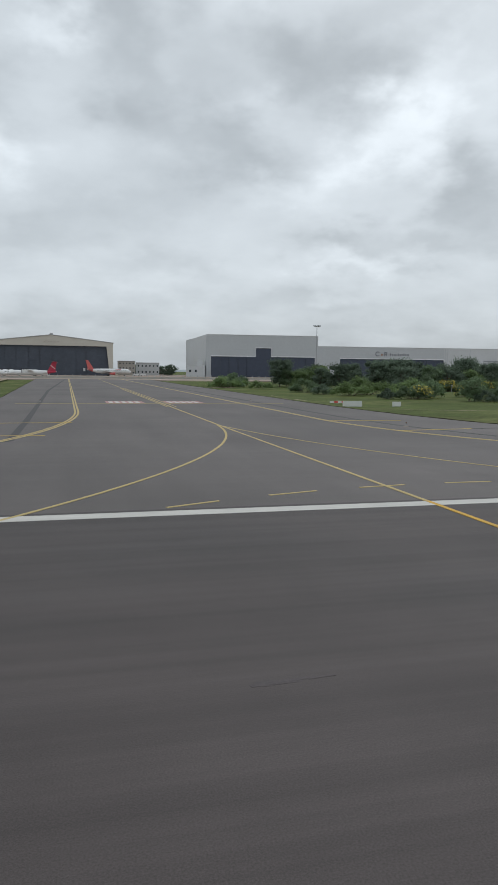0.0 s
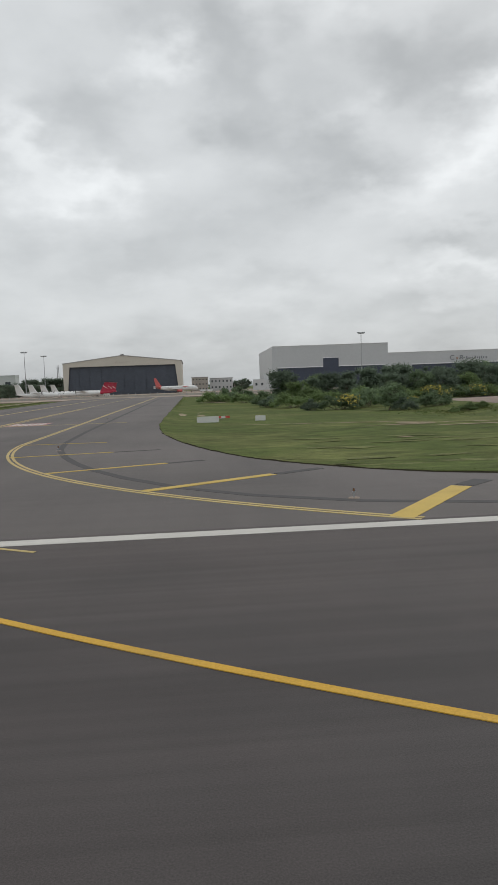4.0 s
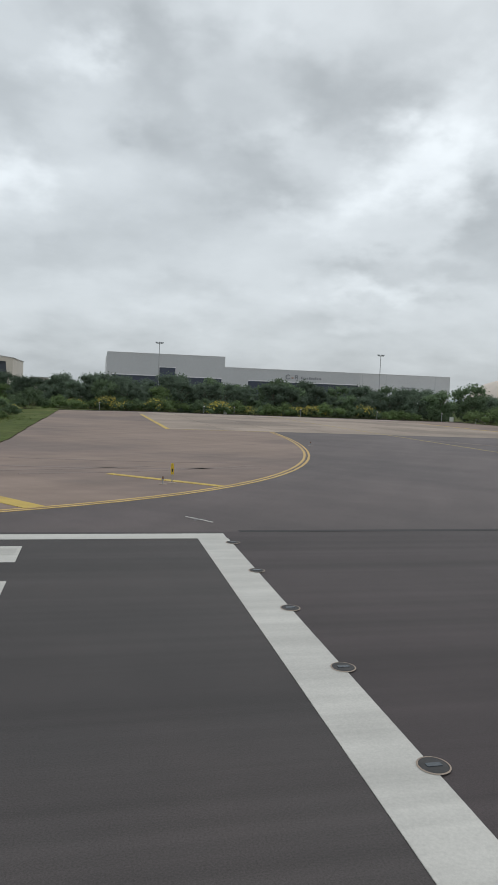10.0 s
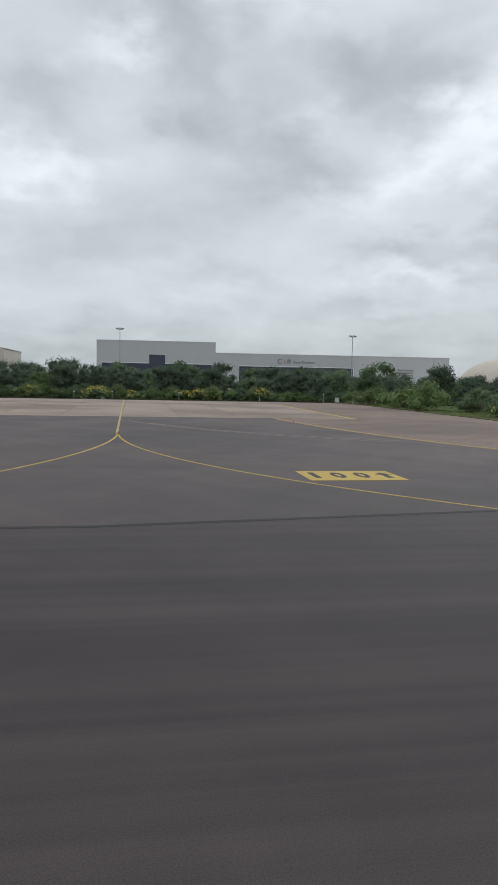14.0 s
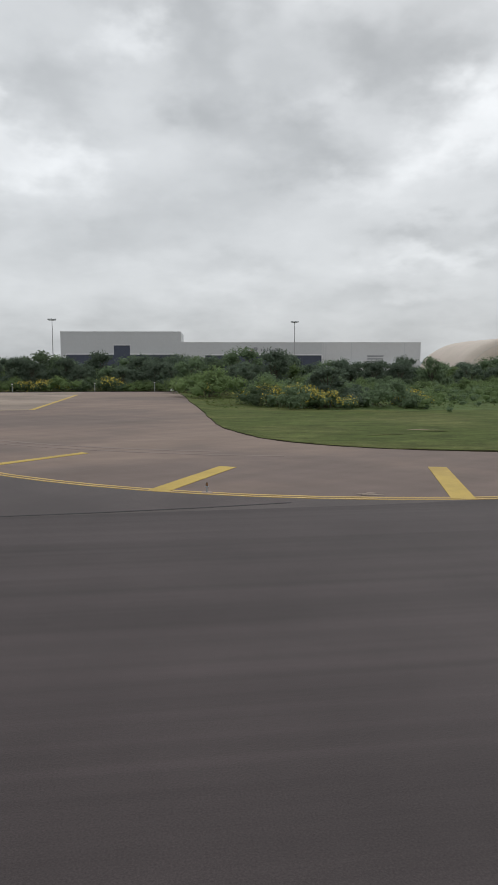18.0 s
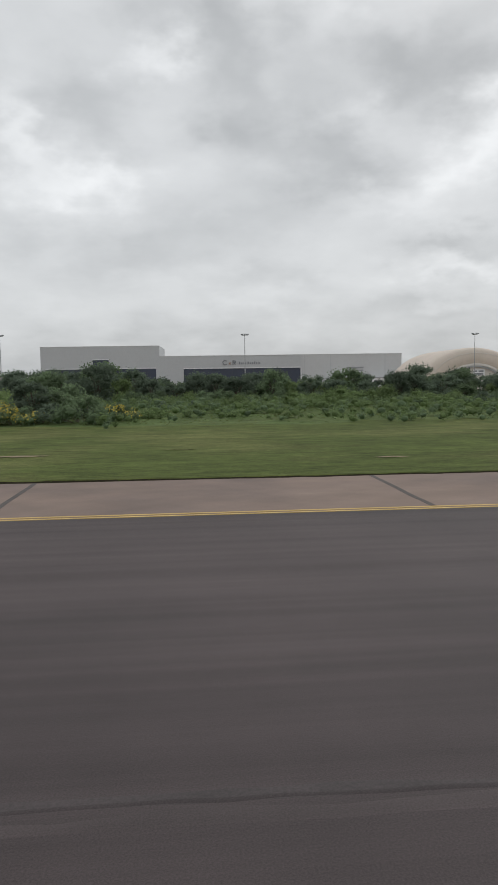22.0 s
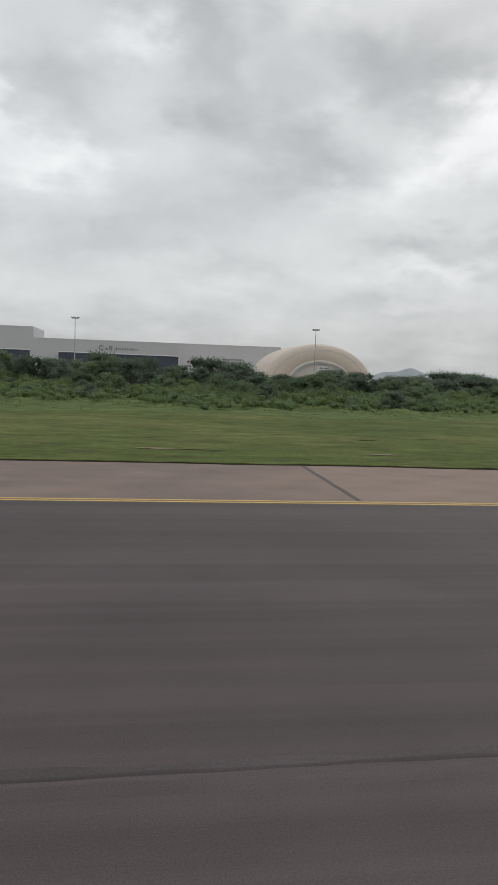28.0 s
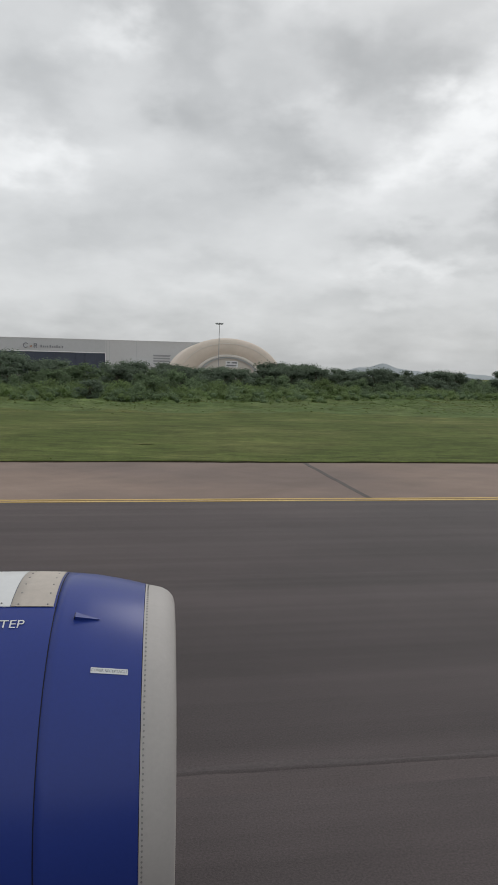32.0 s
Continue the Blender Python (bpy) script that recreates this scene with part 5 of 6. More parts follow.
def turboprop(label, place, rz, tailmat, cone=True):
    th = thing("turboprop", label, "aircraft", place, rz=rz)
    L, r = 27.0, 1.38
    part("fuselage", moved(fuselage(L, r, tail=0.4), pose(0, 0, 2.6)), M_AIRWHITE, th, smooth=True)
    part("tail_fin", fin(-8.4, 3.2, 4.3, -11.2, 8.9, 2.5, 0.22) if cone else fin(-7.6, 3.2, 5.2, -11.0, 8.9, 3.0, 0.22), tailmat, th)
    if cone:
        for k in range(5):      # pale brush strokes of the tail's title
            part("title_bars", box(-12.7 + k * 0.5, -12.4 + k * 0.5, -0.26, 0.26, 5.0 + 0.35 * k, 5.5 + 0.4 * k), M_AIRWHITE, th)
        part("tail_cone", tube((-8.6, 0, 2.98), (-13.4, 0, 3.3), 0.98, 0.2, 12), tailmat, th)
    for s in (-1, 1):
        part("tailplane", flat_wing((-10.9, s * 0.1, 8.85), (-12.4, s * 4.2, 8.9), 3.0, 1.7, 0.18), tailmat if not cone else M_AIRRED, th)
        part("wing", flat_wing((2.0, s * 0.2, 4.1), (1.2, s * 14, 4.3), 2.9, 1.5, 0.22), M_AIRWHITE, th)
        nac = part("engine", tube((4.6, s * 4.4, 3.9), (-1.5, s * 4.4, 3.7), 0.55, 0.35, 10), M_AIRWHITE, th)
        hub = part("propeller", tube((4.6, s * 4.4, 3.9), (5.1, s * 4.4, 3.9), 0.25, 0.06, 8), M_STEEL, th)
        for b in range(4):
            a = radians(45 + 90 * b)
            part("blade", tube((4.75, s * 4.4, 3.9), (4.75, s * 4.4 + 1.9 * math.cos(a), 3.9 + 1.9 * math.sin(a)), 0.12, 0.08, 5), M_TYRE, hub)
        leg = part("main_gear", tube((-0.3, s * 1.9, 1.4), (-0.3, s * 1.9, 0.5), 0.14, 0.14, 6), M_STEEL, th)
        part("wheel", tube((-0.3, s * 1.7, 0.45), (-0.3, s * 2.1, 0.45), 0.45, 0.45, 10), M_TYRE, leg)
    leg = part("nose_gear", tube((10.2, 0, 1.4), (10.2, 0, 0.3), 0.08, 0.08, 6), M_STEEL, th)
    part("wheel", tube((10.2, -0.2, 0.3), (10.2, 0.2, 0.3), 0.3, 0.3, 10), M_TYRE, leg)
    part("cockpit_window", box(12.2, 12.9, -0.7, 0.7, 2.9, 3.25), M_GLASSDARK, th)
    return th


airliner("white airliner with an orange red tail parked on the apron", (31.0, 556, -0.3), 0, M_AIRORANGE, M_AIRORANGE)
for x, y in ((-18.4, 408), (-19.2, 438), (-20.0, 466)):
    turboprop("white turboprop with a red tail parked by the hangar", (x, y, -0.3), 175, M_AIRRED)
for i in range(4):
    turboprop("white turboprop with a white tail parked in a row", (-43.3 + 1.1 * i, 396.8 + 28 * i, -0.3), -15, M_AIRWHITE, cone=False)
# small service vehicles near the aircraft
for x, y in ((52, 552), (-14, 470), (58, 560)):
    th = thing("service_van", "small white service van on the apron", "van", (x, y, -0.3))
    part("body", box(-2.3, 2.3, -0.9, 0.9, 0.45, 1.9, bevel=0.15), M_AIRWHITE, th)
    part("windscreen", box(1.6, 2.32, -0.8, 0.8, 1.2, 1.75), M_GLASSDARK, th)
    for sx in (-1.4, 1.4):
        for sy in (-0.8, 0.8):
            part("wheel", tube((sx, sy - 0.12, 0.33), (sx, sy + 0.12, 0.33), 0.33, 0.33, 10), M_TYRE, th)

# ---- far hills ----
hills = bmesh.new()
cols = []
for i in range(321):
    x = -1200 + i * 15
    h = 9 + 7 * noise.noise((x * 0.004, 3.1, 0)) + 4 * noise.noise((x * 0.02, 7.7, 0))
    h += 44 * math.exp(-((x - 1362) / 58) ** 2) + 25 * math.exp(-((x - 1262) / 62) ** 2) + 20 * math.exp(-((x - 1465) / 80) ** 2) + 14 * math.exp(-((x - 1700) / 160) ** 2)
    cols.append([hills.verts.new((x, 2700, -2)), hills.verts.new((x, 2760, max(4, h))), hills.verts.new((x, 2900, -2))])
for a, b in zip(cols, cols[1:]):
    for k in range(2):
        hills.faces.new((a[k], b[k], b[k + 1], a[k + 1]))
tagged(part("backdrop_hills", hills, M_HILL, smooth=True), "low hills on the horizon, coloured blue grey for haze", "hills", kind="structure")

# ---- vegetation ----
def leaf_mesh(name, centres, sizes, mat, seed, flat=0.35, extra=None, outward=None, cores=()):
    """Many small leaf quads, each with its own tilt; outward turns them to the outside of their clump. cores: dense inner foliage (x, y, z, radius)."""
    rng = np.random.default_rng(seed)
    n = len(centres)
    nrm = rng.normal(size=(n, 3))
    if outward is None:
        nrm[:, 2] = np.abs(nrm[:, 2]) + flat
    else:
        nrm = outward * 0.8 + nrm * 0.55 + np.array([0, 0, flat])
    nrm /= np.linalg.norm(nrm, axis=1)[:, None]
    t = np.cross(nrm, rng.normal(size=(n, 3)))
    t /= np.linalg.norm(t, axis=1)[:, None]
    b = np.cross(nrm, t)
    s = np.asarray(sizes)[:, None]
    quad = np.stack([centres - t * s * 0.5, centres - b * s * 0.34, centres + t * s * 0.5, centres + b * s * 0.34], 1)
    verts = quad.reshape(-1, 3).tolist()
    faces = np.arange(4 * n).reshape(-1, 4).tolist()
    if cores:
        ico = bmesh.new()
        bmesh.ops.create_icosphere(ico, subdivisions=1, radius=1.0)
        ico.verts.ensure_lookup_table()
        unit, tris = np.array([v.co[:] for v in ico.verts]), [[v.index for v in f.verts] for f in ico.faces]
        ico.free()
        for x, y, z, r in cores:
            k = len(verts)
            verts += (unit * np.array([r, r, r * 0.75]) * rng.uniform(0.6, 1.0, (len(unit), 1)) + (x, y, z)).tolist()
            faces += [[k + i for i in f] for f in tris]
    me = bpy.data.meshes.new(name)
    me.from_pydata(verts, [], faces)
    me.materials.append(mat)
    if extra is not None:
        mat2, share = extra
        me.materials.append(mat2)
        # blossoms sit on the outer, upper leaves
        mid = centres.mean(0)
        score = (centres[:, 2] - mid[2]) + 0.5 * np.abs(centres[:, 0] - mid[0]) - 0.35 * (centres[:, 1] - mid[1]) + rng.normal(size=n) * 0.35
        cut = np.quantile(score, 1 - share)
        idx = np.zeros(len(faces), dtype=np.int32)
        idx[:n] = (score > cut) & (rng.random(n) < 0.7)
        me.polygons.foreach_set("material_index", idx)
    return me


def crown_points(rng, clumps, per, spread):
    """Leaves on the outside of clumps, and the way each one faces."""
    pts, ways = [], []
    for cx, cy, cz, r in clumps:
        d = rng.normal(size=(per, 3))
        d[:, 2] = np.where(d[:, 2] < -0.2, -d[:, 2] * rng.choice((1.0, -1.0), per), d[:, 2])
        d /= np.linalg.norm(d, axis=1)[:, None]
        rad = r * (0.66 + 0.40 * rng.random(per) ** 0.8 + 0.35 * (rng.random(per) < 0.12))
        pts.append(d * rad[:, None] * np.array([1, 1, 0.78]) + (cx, cy, cz))
        ways.append(d)
    p, w = np.concatenate(pts), np.concatenate(ways)
    return p + rng.normal(size=p.shape) * spread, w


def tree_master(seed, height, mat, label):
    rng = np.random.default_rng(seed)
    th = thing("tree", label, "tree", group="tree belt")
    bm = bmesh.new()
    lean = rng.normal(size=2) * 0.04 * height
    fork = height * rng.uniform(0.2, 0.3)
    tube((0, 0, -0.2), (lean[0], lean[1], fork), 0.14, 0.10, 7, bm)
    clumps = []
    for k in range(int(rng.integers(27, 32))):
        a = rng.uniform(0, 2 * math.pi)
        z = height * rng.uniform(0.12, 0.78)
        q = (z / height - 0.36) / 0.52
        rr = height * 0.44 * math.sqrt(max(0.02, 1 - q * q)) * math.sqrt(rng.uniform(0.05, 1.0))
        tip = (lean[0] + rr * math.cos(a), lean[1] + rr * math.sin(a), z)
        mid = (lean[0] * 1.2 + tip[0] * 0.45, lean[1] * 1.2 + tip[1] * 0.45, fork + (z - fork) * 0.6)
        tube((lean[0], lean[1], fork * 0.95), mid, 0.07, 0.045, 5, bm)
        tube(mid, tip, 0.045, 0.02, 5, bm)
        clumps.append((*tip, height * rng.uniform(0.10, 0.21)))
    part("trunk", bm, M_BARK, th)
    pts, ways = crown_points(rng, clumps, 92, 0.12)
    keep = pts[:, 2] > 0.25
    pts, ways = pts[keep], ways[keep]
    crown = new("crown", leaf_mesh("crown", pts, rng.uniform(0.24, 0.52, len(pts)), mat, seed + 1, flat=0.5, outward=ways, cores=[(x, y, z, r * 0.72) for x, y, z, r in clumps]))
    crown.parent = th
    return th


def bush_master(seed, w, h, mat, label, flowers=0.0, name="bush"):
    rng = np.random.default_rng(seed)
    th = thing(name, label, "bush", group="bushes")
    bm = bmesh.new()
    clumps = []
    for k in range(int(rng.integers(19, 23))):
        a, rr = rng.uniform(0, 2 * math.pi), w * 0.5 * math.sqrt(rng.random())
        z = h * (0.16 + 0.62 * (1 - (rr / (w * 0.5)) ** 2) * rng.uniform(0.35, 1.1))
        tip = (rr * math.cos(a), rr * math.sin(a), z)
        tube((tip[0] * 0.15, tip[1] * 0.15, -0.1), tip, 0.025, 0.012, 5, bm)
        clumps.append((*tip, w * rng.uniform(0.10, 0.17)))
    part("stem", bm, M_BARK, th)
    pts, ways = crown_points(rng, clumps, 95, 0.05)
    keep = pts[:, 2] > 0.03
    pts, ways = pts[keep], ways[keep]
    crown = new("crown", leaf_mesh("crown", pts, rng.uniform(0.16, 0.36, len(pts)), mat, seed + 1, flat=0.55, extra=(M_FLOWER, flowers) if flowers else None, outward=ways,
                                   cores=[(x, y, z, r * 0.72) for x, y, z, r in clumps]))
    crown.parent = th
    return th


TREES = [tree_master(11 + i, h, M_LEAF[m], lab) for i, (h, m, lab) in enumerate((
    (7.6, 0, "dark green broad-leaved tree in a dense belt"), (8.2, 0, "dark green spreading tree in a dense belt"), (7.0, 1, "green bushy tree in a dense belt"),
    (8.8, 0, "tall dark green tree with an uneven crown"), (6.4, 1, "small green tree with an open crown"), (7.4, 2, "light green tree among darker ones")))]
BUSHES = [bush_master(41 + i, w, h, M_LEAF[m], lab, fl) for i, (w, h, m, lab, fl) in enumerate((
    (6.0, 3.2, 1, "rounded green bush at the belt's edge", 0.0), (7.5, 3.8, 2, "broad bright green bush", 0.0), (5.0, 2.6, 0, "low dark green bush", 0.0),
    (6.0, 3.4, 1, "green bush covered in yellow blossom", 0.30), (3.6, 1.7, 2, "small bright green shrub in tall grass", 0.0)))]
USED = set()


def plant(masters, i, x, y, s, turn, wide=1.0):
    """Puts a copy of a master on the ground; the first use places the master itself."""
    m = pose(x, y, ground_z(x, y), 0, 0, turn) @ Matrix.Diagonal((s * wide, s * wide, s * (0.92 + 0.16 * ((turn * 7) % 1)), 1))
    ob = masters[i]
    if ob.name not in USED:
        USED.add(ob.name)
        ob.matrix_basis = m
        return ob
    return copy_thing(ob, m)


def belt_front(x):
    """How near to the runway the tree belt comes, along x."""
    if x < 60:
        return 235 - (x - 40) * 1.0
    if x < 92:
        return 215 - (x - 60) * 1.2
    if x < 178:
        return 172
    if x < 205:
        return 172 - (x - 178) * 1.4
    return 134 + 10 * math.sin(x * 0.035) + 6 * smooth01((x - 330) / 40) + 12 * smooth01((x - 385) / 40)


def plant_belt():
    rng = random.Random(5)
    count = 0
    for row, (off, gap, s) in enumerate(((5, 4.5, 0.98), (17, 5.0, 1.15), (34, 7.2, 1.22), (58, 13.0, 1.22))):
        x = 64 + row * 2 - off * 0.2
        while x < 470 and count < 305:
            y = belt_front(x) + off + rng.uniform(-3, 3)
            if x > 28 + 0.195 * y:
                k = rng.choice((0, 0, 1, 1, 2, 3, 3, 4, 5))
                h = s * (rng.uniform(0.80, 1.06) * 1.10 if x < 92 else rng.uniform(0.72, 1.12) * 1.08 if x < 200 else rng.uniform(0.72 + 0.06 * smooth01((x - 270) / 40), 1.02 + 0.03 * smooth01((x - 270) / 40)) * (1.14 - 0.24 * smooth01((x - 270) / 60)))
                plant(TREES, k, x + rng.uniform(-1.5, 1.5), y, h * (1 - 0.13 * smooth01((x - 205) / 25) + 0.07 * smooth01((x - 318) / 30)), rng.uniform(0, 360), 1 + 0.28 * smooth01((x - 270) / 40))
                count += 1
            x += gap * rng.uniform(0.75, 1.25) * (1.0 if x < 425 else 1.5)
    # behind the hangar apron and on the far side
    for x, y in ((-30, 640), (-52, 620), (-66, 520), (-80, 560), (-95, 540), (-110, 570), (-45, 655), (66, 700), (-120, 520), (-135, 560), (-118, 600), (-110, 604), (-103, 598), (-98, 603), (-92, 599), (-86, 604), (-80, 600), (-74, 603), (-68, 598), (-62, 604), (86, 668), (90, 660), (95, 666)):
        plant(TREES, rng.choice((0, 1, 3)), x, y, rng.uniform(1.1, 1.6), rng.uniform(0, 360))
    for k in range(17):     # tall dark row beyond the parked aircraft
        plant(TREES, rng.choice((0, 1, 3)), -140 + 4.5 * k + rng.uniform(-1, 1), 622 + rng.uniform(-6, 6), rng.uniform(1.45, 1.95) * (1.0 if k < 8 else 1.15), rng.uniform(0, 360), 1.15)


def plant_bushes():
    rng = random.Random(8)
    fixed = [(69, 121, 3, 1.15), (75, 126, 0, 1.2), (63, 138, 1, 1.1), (60, 160, 0, 1.0), (57, 190, 1, 0.8), (55, 215, 0, 0.8), (83.0, 98, 4, 0.8), (86.5, 101, 4, 0.7), (80.5, 96, 4, 0.6), (84.5, 128, 3, 0.6), (77, 109, 2, 0.8), (85, 116, 0, 0.7),
             (64, 122, 2, 1.0), (59, 145, 2, 1.1), (70, 145, 1, 1.3), (78, 140, 1, 1.3), (86, 150, 0, 1.2), (92, 160, 1, 1.1),
             (196.6, 86.5, 3, 1.1), (200.5, 85.5, 3, 0.9), (193.2, 92, 3, 1.0), (204, 87, 2, 1.15), (208.5, 86, 0, 1.0), (212, 89, 3, 0.8), (196.5, 96, 1, 1.1), (200, 98, 3, 0.9), (204, 100, 0, 1.3), (208, 99, 2, 1.3), (188, 118, 1, 1.5), (191, 128, 3, 1.1),
             (217, 93, 4, 1.2), (198, 112, 0, 1.2), (205, 110, 1, 1.2), (186.5, 140, 1, 1.3),
             (49.5, 204, 1, 1.15), (52, 211, 0, 1.2), (55.5, 222, 1, 1.2), (59, 232, 0, 1.25), (62, 240, 2, 1.3)]
    for x, y, k, s in fixed:
        plant(BUSHES, k, x, y, s, rng.uniform(0, 360))
    plant(TREES, 2, 75.3, 112, 0.66, 40)
    plant(TREES, 0, 306.2, 107.5, 0.56, 75)
    plant(TREES, 1, 323.5, 99.5, 0.46, 15, 1.25)
    plant(TREES, 2, 332.4, 114, 0.56, 130, 1.2)
    plant(TREES, 4, 82.5, 115, 0.5, 110)
    plant(TREES, 0, 201.5, 91.5, 0.86, 200, 1.15)
    plant(TREES, 2, 202.5, 95, 0.58, 20)
    for k in range(44):     # growth beside the track on the far side of the cross taxiway
        y = 195 + 3.1 * k
        plant(BUSHES, rng.choice((0, 0, 1, 2)), -25 - (y - 195) * 0.20 + rng.uniform(-9, 1.5), y, rng.uniform(0.8, 1.2), rng.uniform(0, 360))
    x = 90.0
    while x < 185:          # front of the belt behind the apron
        plant(BUSHES, rng.choice((0, 1, 1, 2, 3, 3)), x, belt_front(x) - 3 + rng.uniform(-1.5, 2.0), rng.uniform(0.85, 1.3), rng.uniform(0, 360))
        x += rng.uniform(3.2, 5.2)
    x = 206.0
    while x < 480:
        y0 = belt_front(x)
        plant(BUSHES, rng.choice((0, 1, 1, 2, 0, 1)), x, y0 - rng.uniform(1, 7), rng.uniform(0.8, 1.25), rng.uniform(0, 360))
        if x < 344 and rng.random() < (1.0 if x < 214 or x > 285 else 0.4):
            plant(BUSHES, rng.choice((1, 1, 0, 1, 4)), x + 1.5, y0 - rng.uniform(8, 16), rng.uniform(0.55, 0.95), rng.uniform(0, 360))
        if rng.random() < (0.3 if x > 344 else 0.45 if 214 < x < 285 else 0.8):
            plant(BUSHES, rng.choice((4, 4, 0, 2)), x + 2, y0 - rng.uniform(8, 26), rng.uniform(0.5, 1.1), rng.uniform(0, 360))
        x += rng.uniform(3.4, 5.6) * (1 if x < 380 else 1.5)


plant_belt()
plant_bushes()


def on_ground(xy):
    return np.array([(x, y, ground_z(x, y) - 0.02) for x, y in xy])


def meadow_z(x, y):
    """Height of the unmown growth over the ground."""
    up = 0.10 + 0.75 * max(0.0, 0.3 + noise.noise((x * 0.16, y * 0.10, 9.0))) + 0.4 * max(0.0, noise.noise((x * 0.5, y * 0.35, 3.0)))
    return up * smooth01((y - 76 - 5 * noise.noise((x * 0.05, 2.0, 0.0))) / 24) * smooth01((x - 194) / 9) - 0.03 - 0.5 * (1 - smooth01((x - 192) / 7))


def grow_meadow():
    rng = random.Random(6)
    bm = bmesh.new()
    rows = []
    for i in range(236):
        x = 187 + i * 1.2
        rows.append([])
        for j in range(44):
            px, py = x + rng.uniform(-0.4, 0.4), 74 + j * 1.5 + rng.uniform(-0.5, 0.5)
            rows[-1].append(bm.verts.new((px, py, ground_z(px, py) + meadow_z(px, py) * rng.uniform(0.75, 1.2))))
    for a, b in zip(rows, rows[1:]):
        for j in range(43):
            bm.faces.new((a[j], b[j], b[j + 1], a[j + 1]))
    tagged(part("meadow", bm, M_MEADOW, smooth=True), "unmown green meadow with lumpy weeds before the bushes", "meadow", kind="stuff")


grow_meadow()


def shrub_front(x):
    """Near edge of the low shrubs."""
    return 84 + 12 * smooth01((x - 262) / 18) + 9 * noise.noise((x * 0.045, 1.3, 0.0)) + 8 * noise.noise((x * 0.13, 6.1, 0.0)) + 32 * smooth01((x - 350) / 45)


def grow_thicket(name, seed, count, mat, label):
    """Low shrubs run together: clumps of leaves, thick near the trees and thin towards the grass."""
    rng = np.random.default_rng(seed)
    clumps = []
    while len(clumps) < count:
        x = rng.uniform(209, 430)
        f, b = shrub_front(x), belt_front(x) + 2
        if b < f + 3:
            continue
        k = rng.random() ** 0.85
        y = f + (b - f) * k
        r = rng.uniform(0.6, 1.3) * (0.75 + 0.45 * k)
        if noise.noise((x * 0.15, y * 0.12, seed)) < -0.22:
            continue
        clumps.append((x, y, ground_z(x, y) + max(0.0, meadow_z(x, y)) + r * rng.uniform(0.3, 1.0), r))
    pts, ways = crown_points(rng, clumps, 44, 0.05)
    me = leaf_mesh(name, pts, rng.uniform(0.14, 0.32, len(pts)), mat, seed + 1, flat=0.55, outward=ways, cores=[(x, y, z, r * 0.7) for x, y, z, r in clumps])
    tagged(new(name, me), label, "shrubs", kind="stuff")


grow_thicket("shrub_thicket", 21, 1300, M_LEAF[2], "low bright green shrubs grown together before the trees")
grow_thicket("shrub_thicket", 22, 800, M_LEAF[1], "low green shrubs grown together before the trees")


def grow_grass():
    rng = np.random.default_rng(3)
    # tall meadow in front of the bushes
    xy = []
    while len(xy) < 50000:
        x, y = rng.uniform(186, 470), rng.uniform(76, 140)
        edge = 80 + 5 * noise.noise((x * 0.05, 2.0, 0.0)) - (6 if 300 < x < 350 else 0)
        if y > edge + 10 * (1 - rng.random() ** 0.5) and y < belt_front(x) + 3 and noise.noise((x * 0.12, y * 0.12, 5.0)) > -0.45:
            xy.append((x, y))
    for _ in range(14000):
        x = rng.uniform(45, 184)
        f = belt_front(x)
        xy.append((x, f - abs(rng.normal()) * 4.0))
    for _ in range(3000):
        xy.append((82 + rng.normal() * 3.5, 98 + rng.normal() * 6))
    for _ in range(9000):
        x = rng.uniform(-60, -22)
        xy.append((x, rng.uniform(130, 330)))
    # lumpy tops: each patch of weeds has its own height
    top = np.array([smooth01((y - 76) / 30) * (0.12 + 0.8 * max(0.0, 0.35 + noise.noise((x * 0.16, y * 0.10, 9.0))) + 0.35 * max(0.0, noise.noise((x * 0.6, y * 0.4, 3.0)))) for x, y in xy])
    pts = on_ground(xy)
    pts[:, 2] += np.array([max(0.0, meadow_z(x, y)) if x > 186 else 0.0 for x, y in xy]) + 0.3 * top * rng.random(len(pts))
    me = leaf_mesh("tall_grass", pts, rng.uniform(0.16, 0.42, len(pts)), M_BLADE, 1, flat=2.2)
    tagged(new("tall_grass", me), "tall unmown grass and weeds in front of the bushes", "grass", kind="stuff")


grow_grass()

# edges of the grass along the pavements, and the side on which the grass lies (1: to the left of the way)
TURF_EDGES = [([tuple(p) for p in A_GRASS_R] + [tuple(p) for p in ISLAND_R[1:]] + [(92.6, 140)], 1), ([tuple(p) for p in B_GRASS_R] + [(x, grass_y(x)) for x in range(209, 440, 6)], 1),
              ([(184.2, 66), (184.2, 100), (184.2, 146)], -1), ([(92, 140), (108, 147.3), (165, 147.3), (182, 146)], 1), ([tuple(p) for p in A_GRASS_L], -1), ([(-4.6, 76), (-12, 330)], 1), ([(38.6, 92), (39.2, 330)], -1)]


def along(line, step):
    """Points every step metres along a line."""
    out, left = [Vector(line[0])], step
    for p, q in zip(line, line[1:]):
        p, q = Vector(p), Vector(q)
        d, done = (q - p).length, 0.0
        while d - done >= left:
            done += left
            out.append(p.lerp(q, done / d))
            left = step
        left -= d - done
    return out


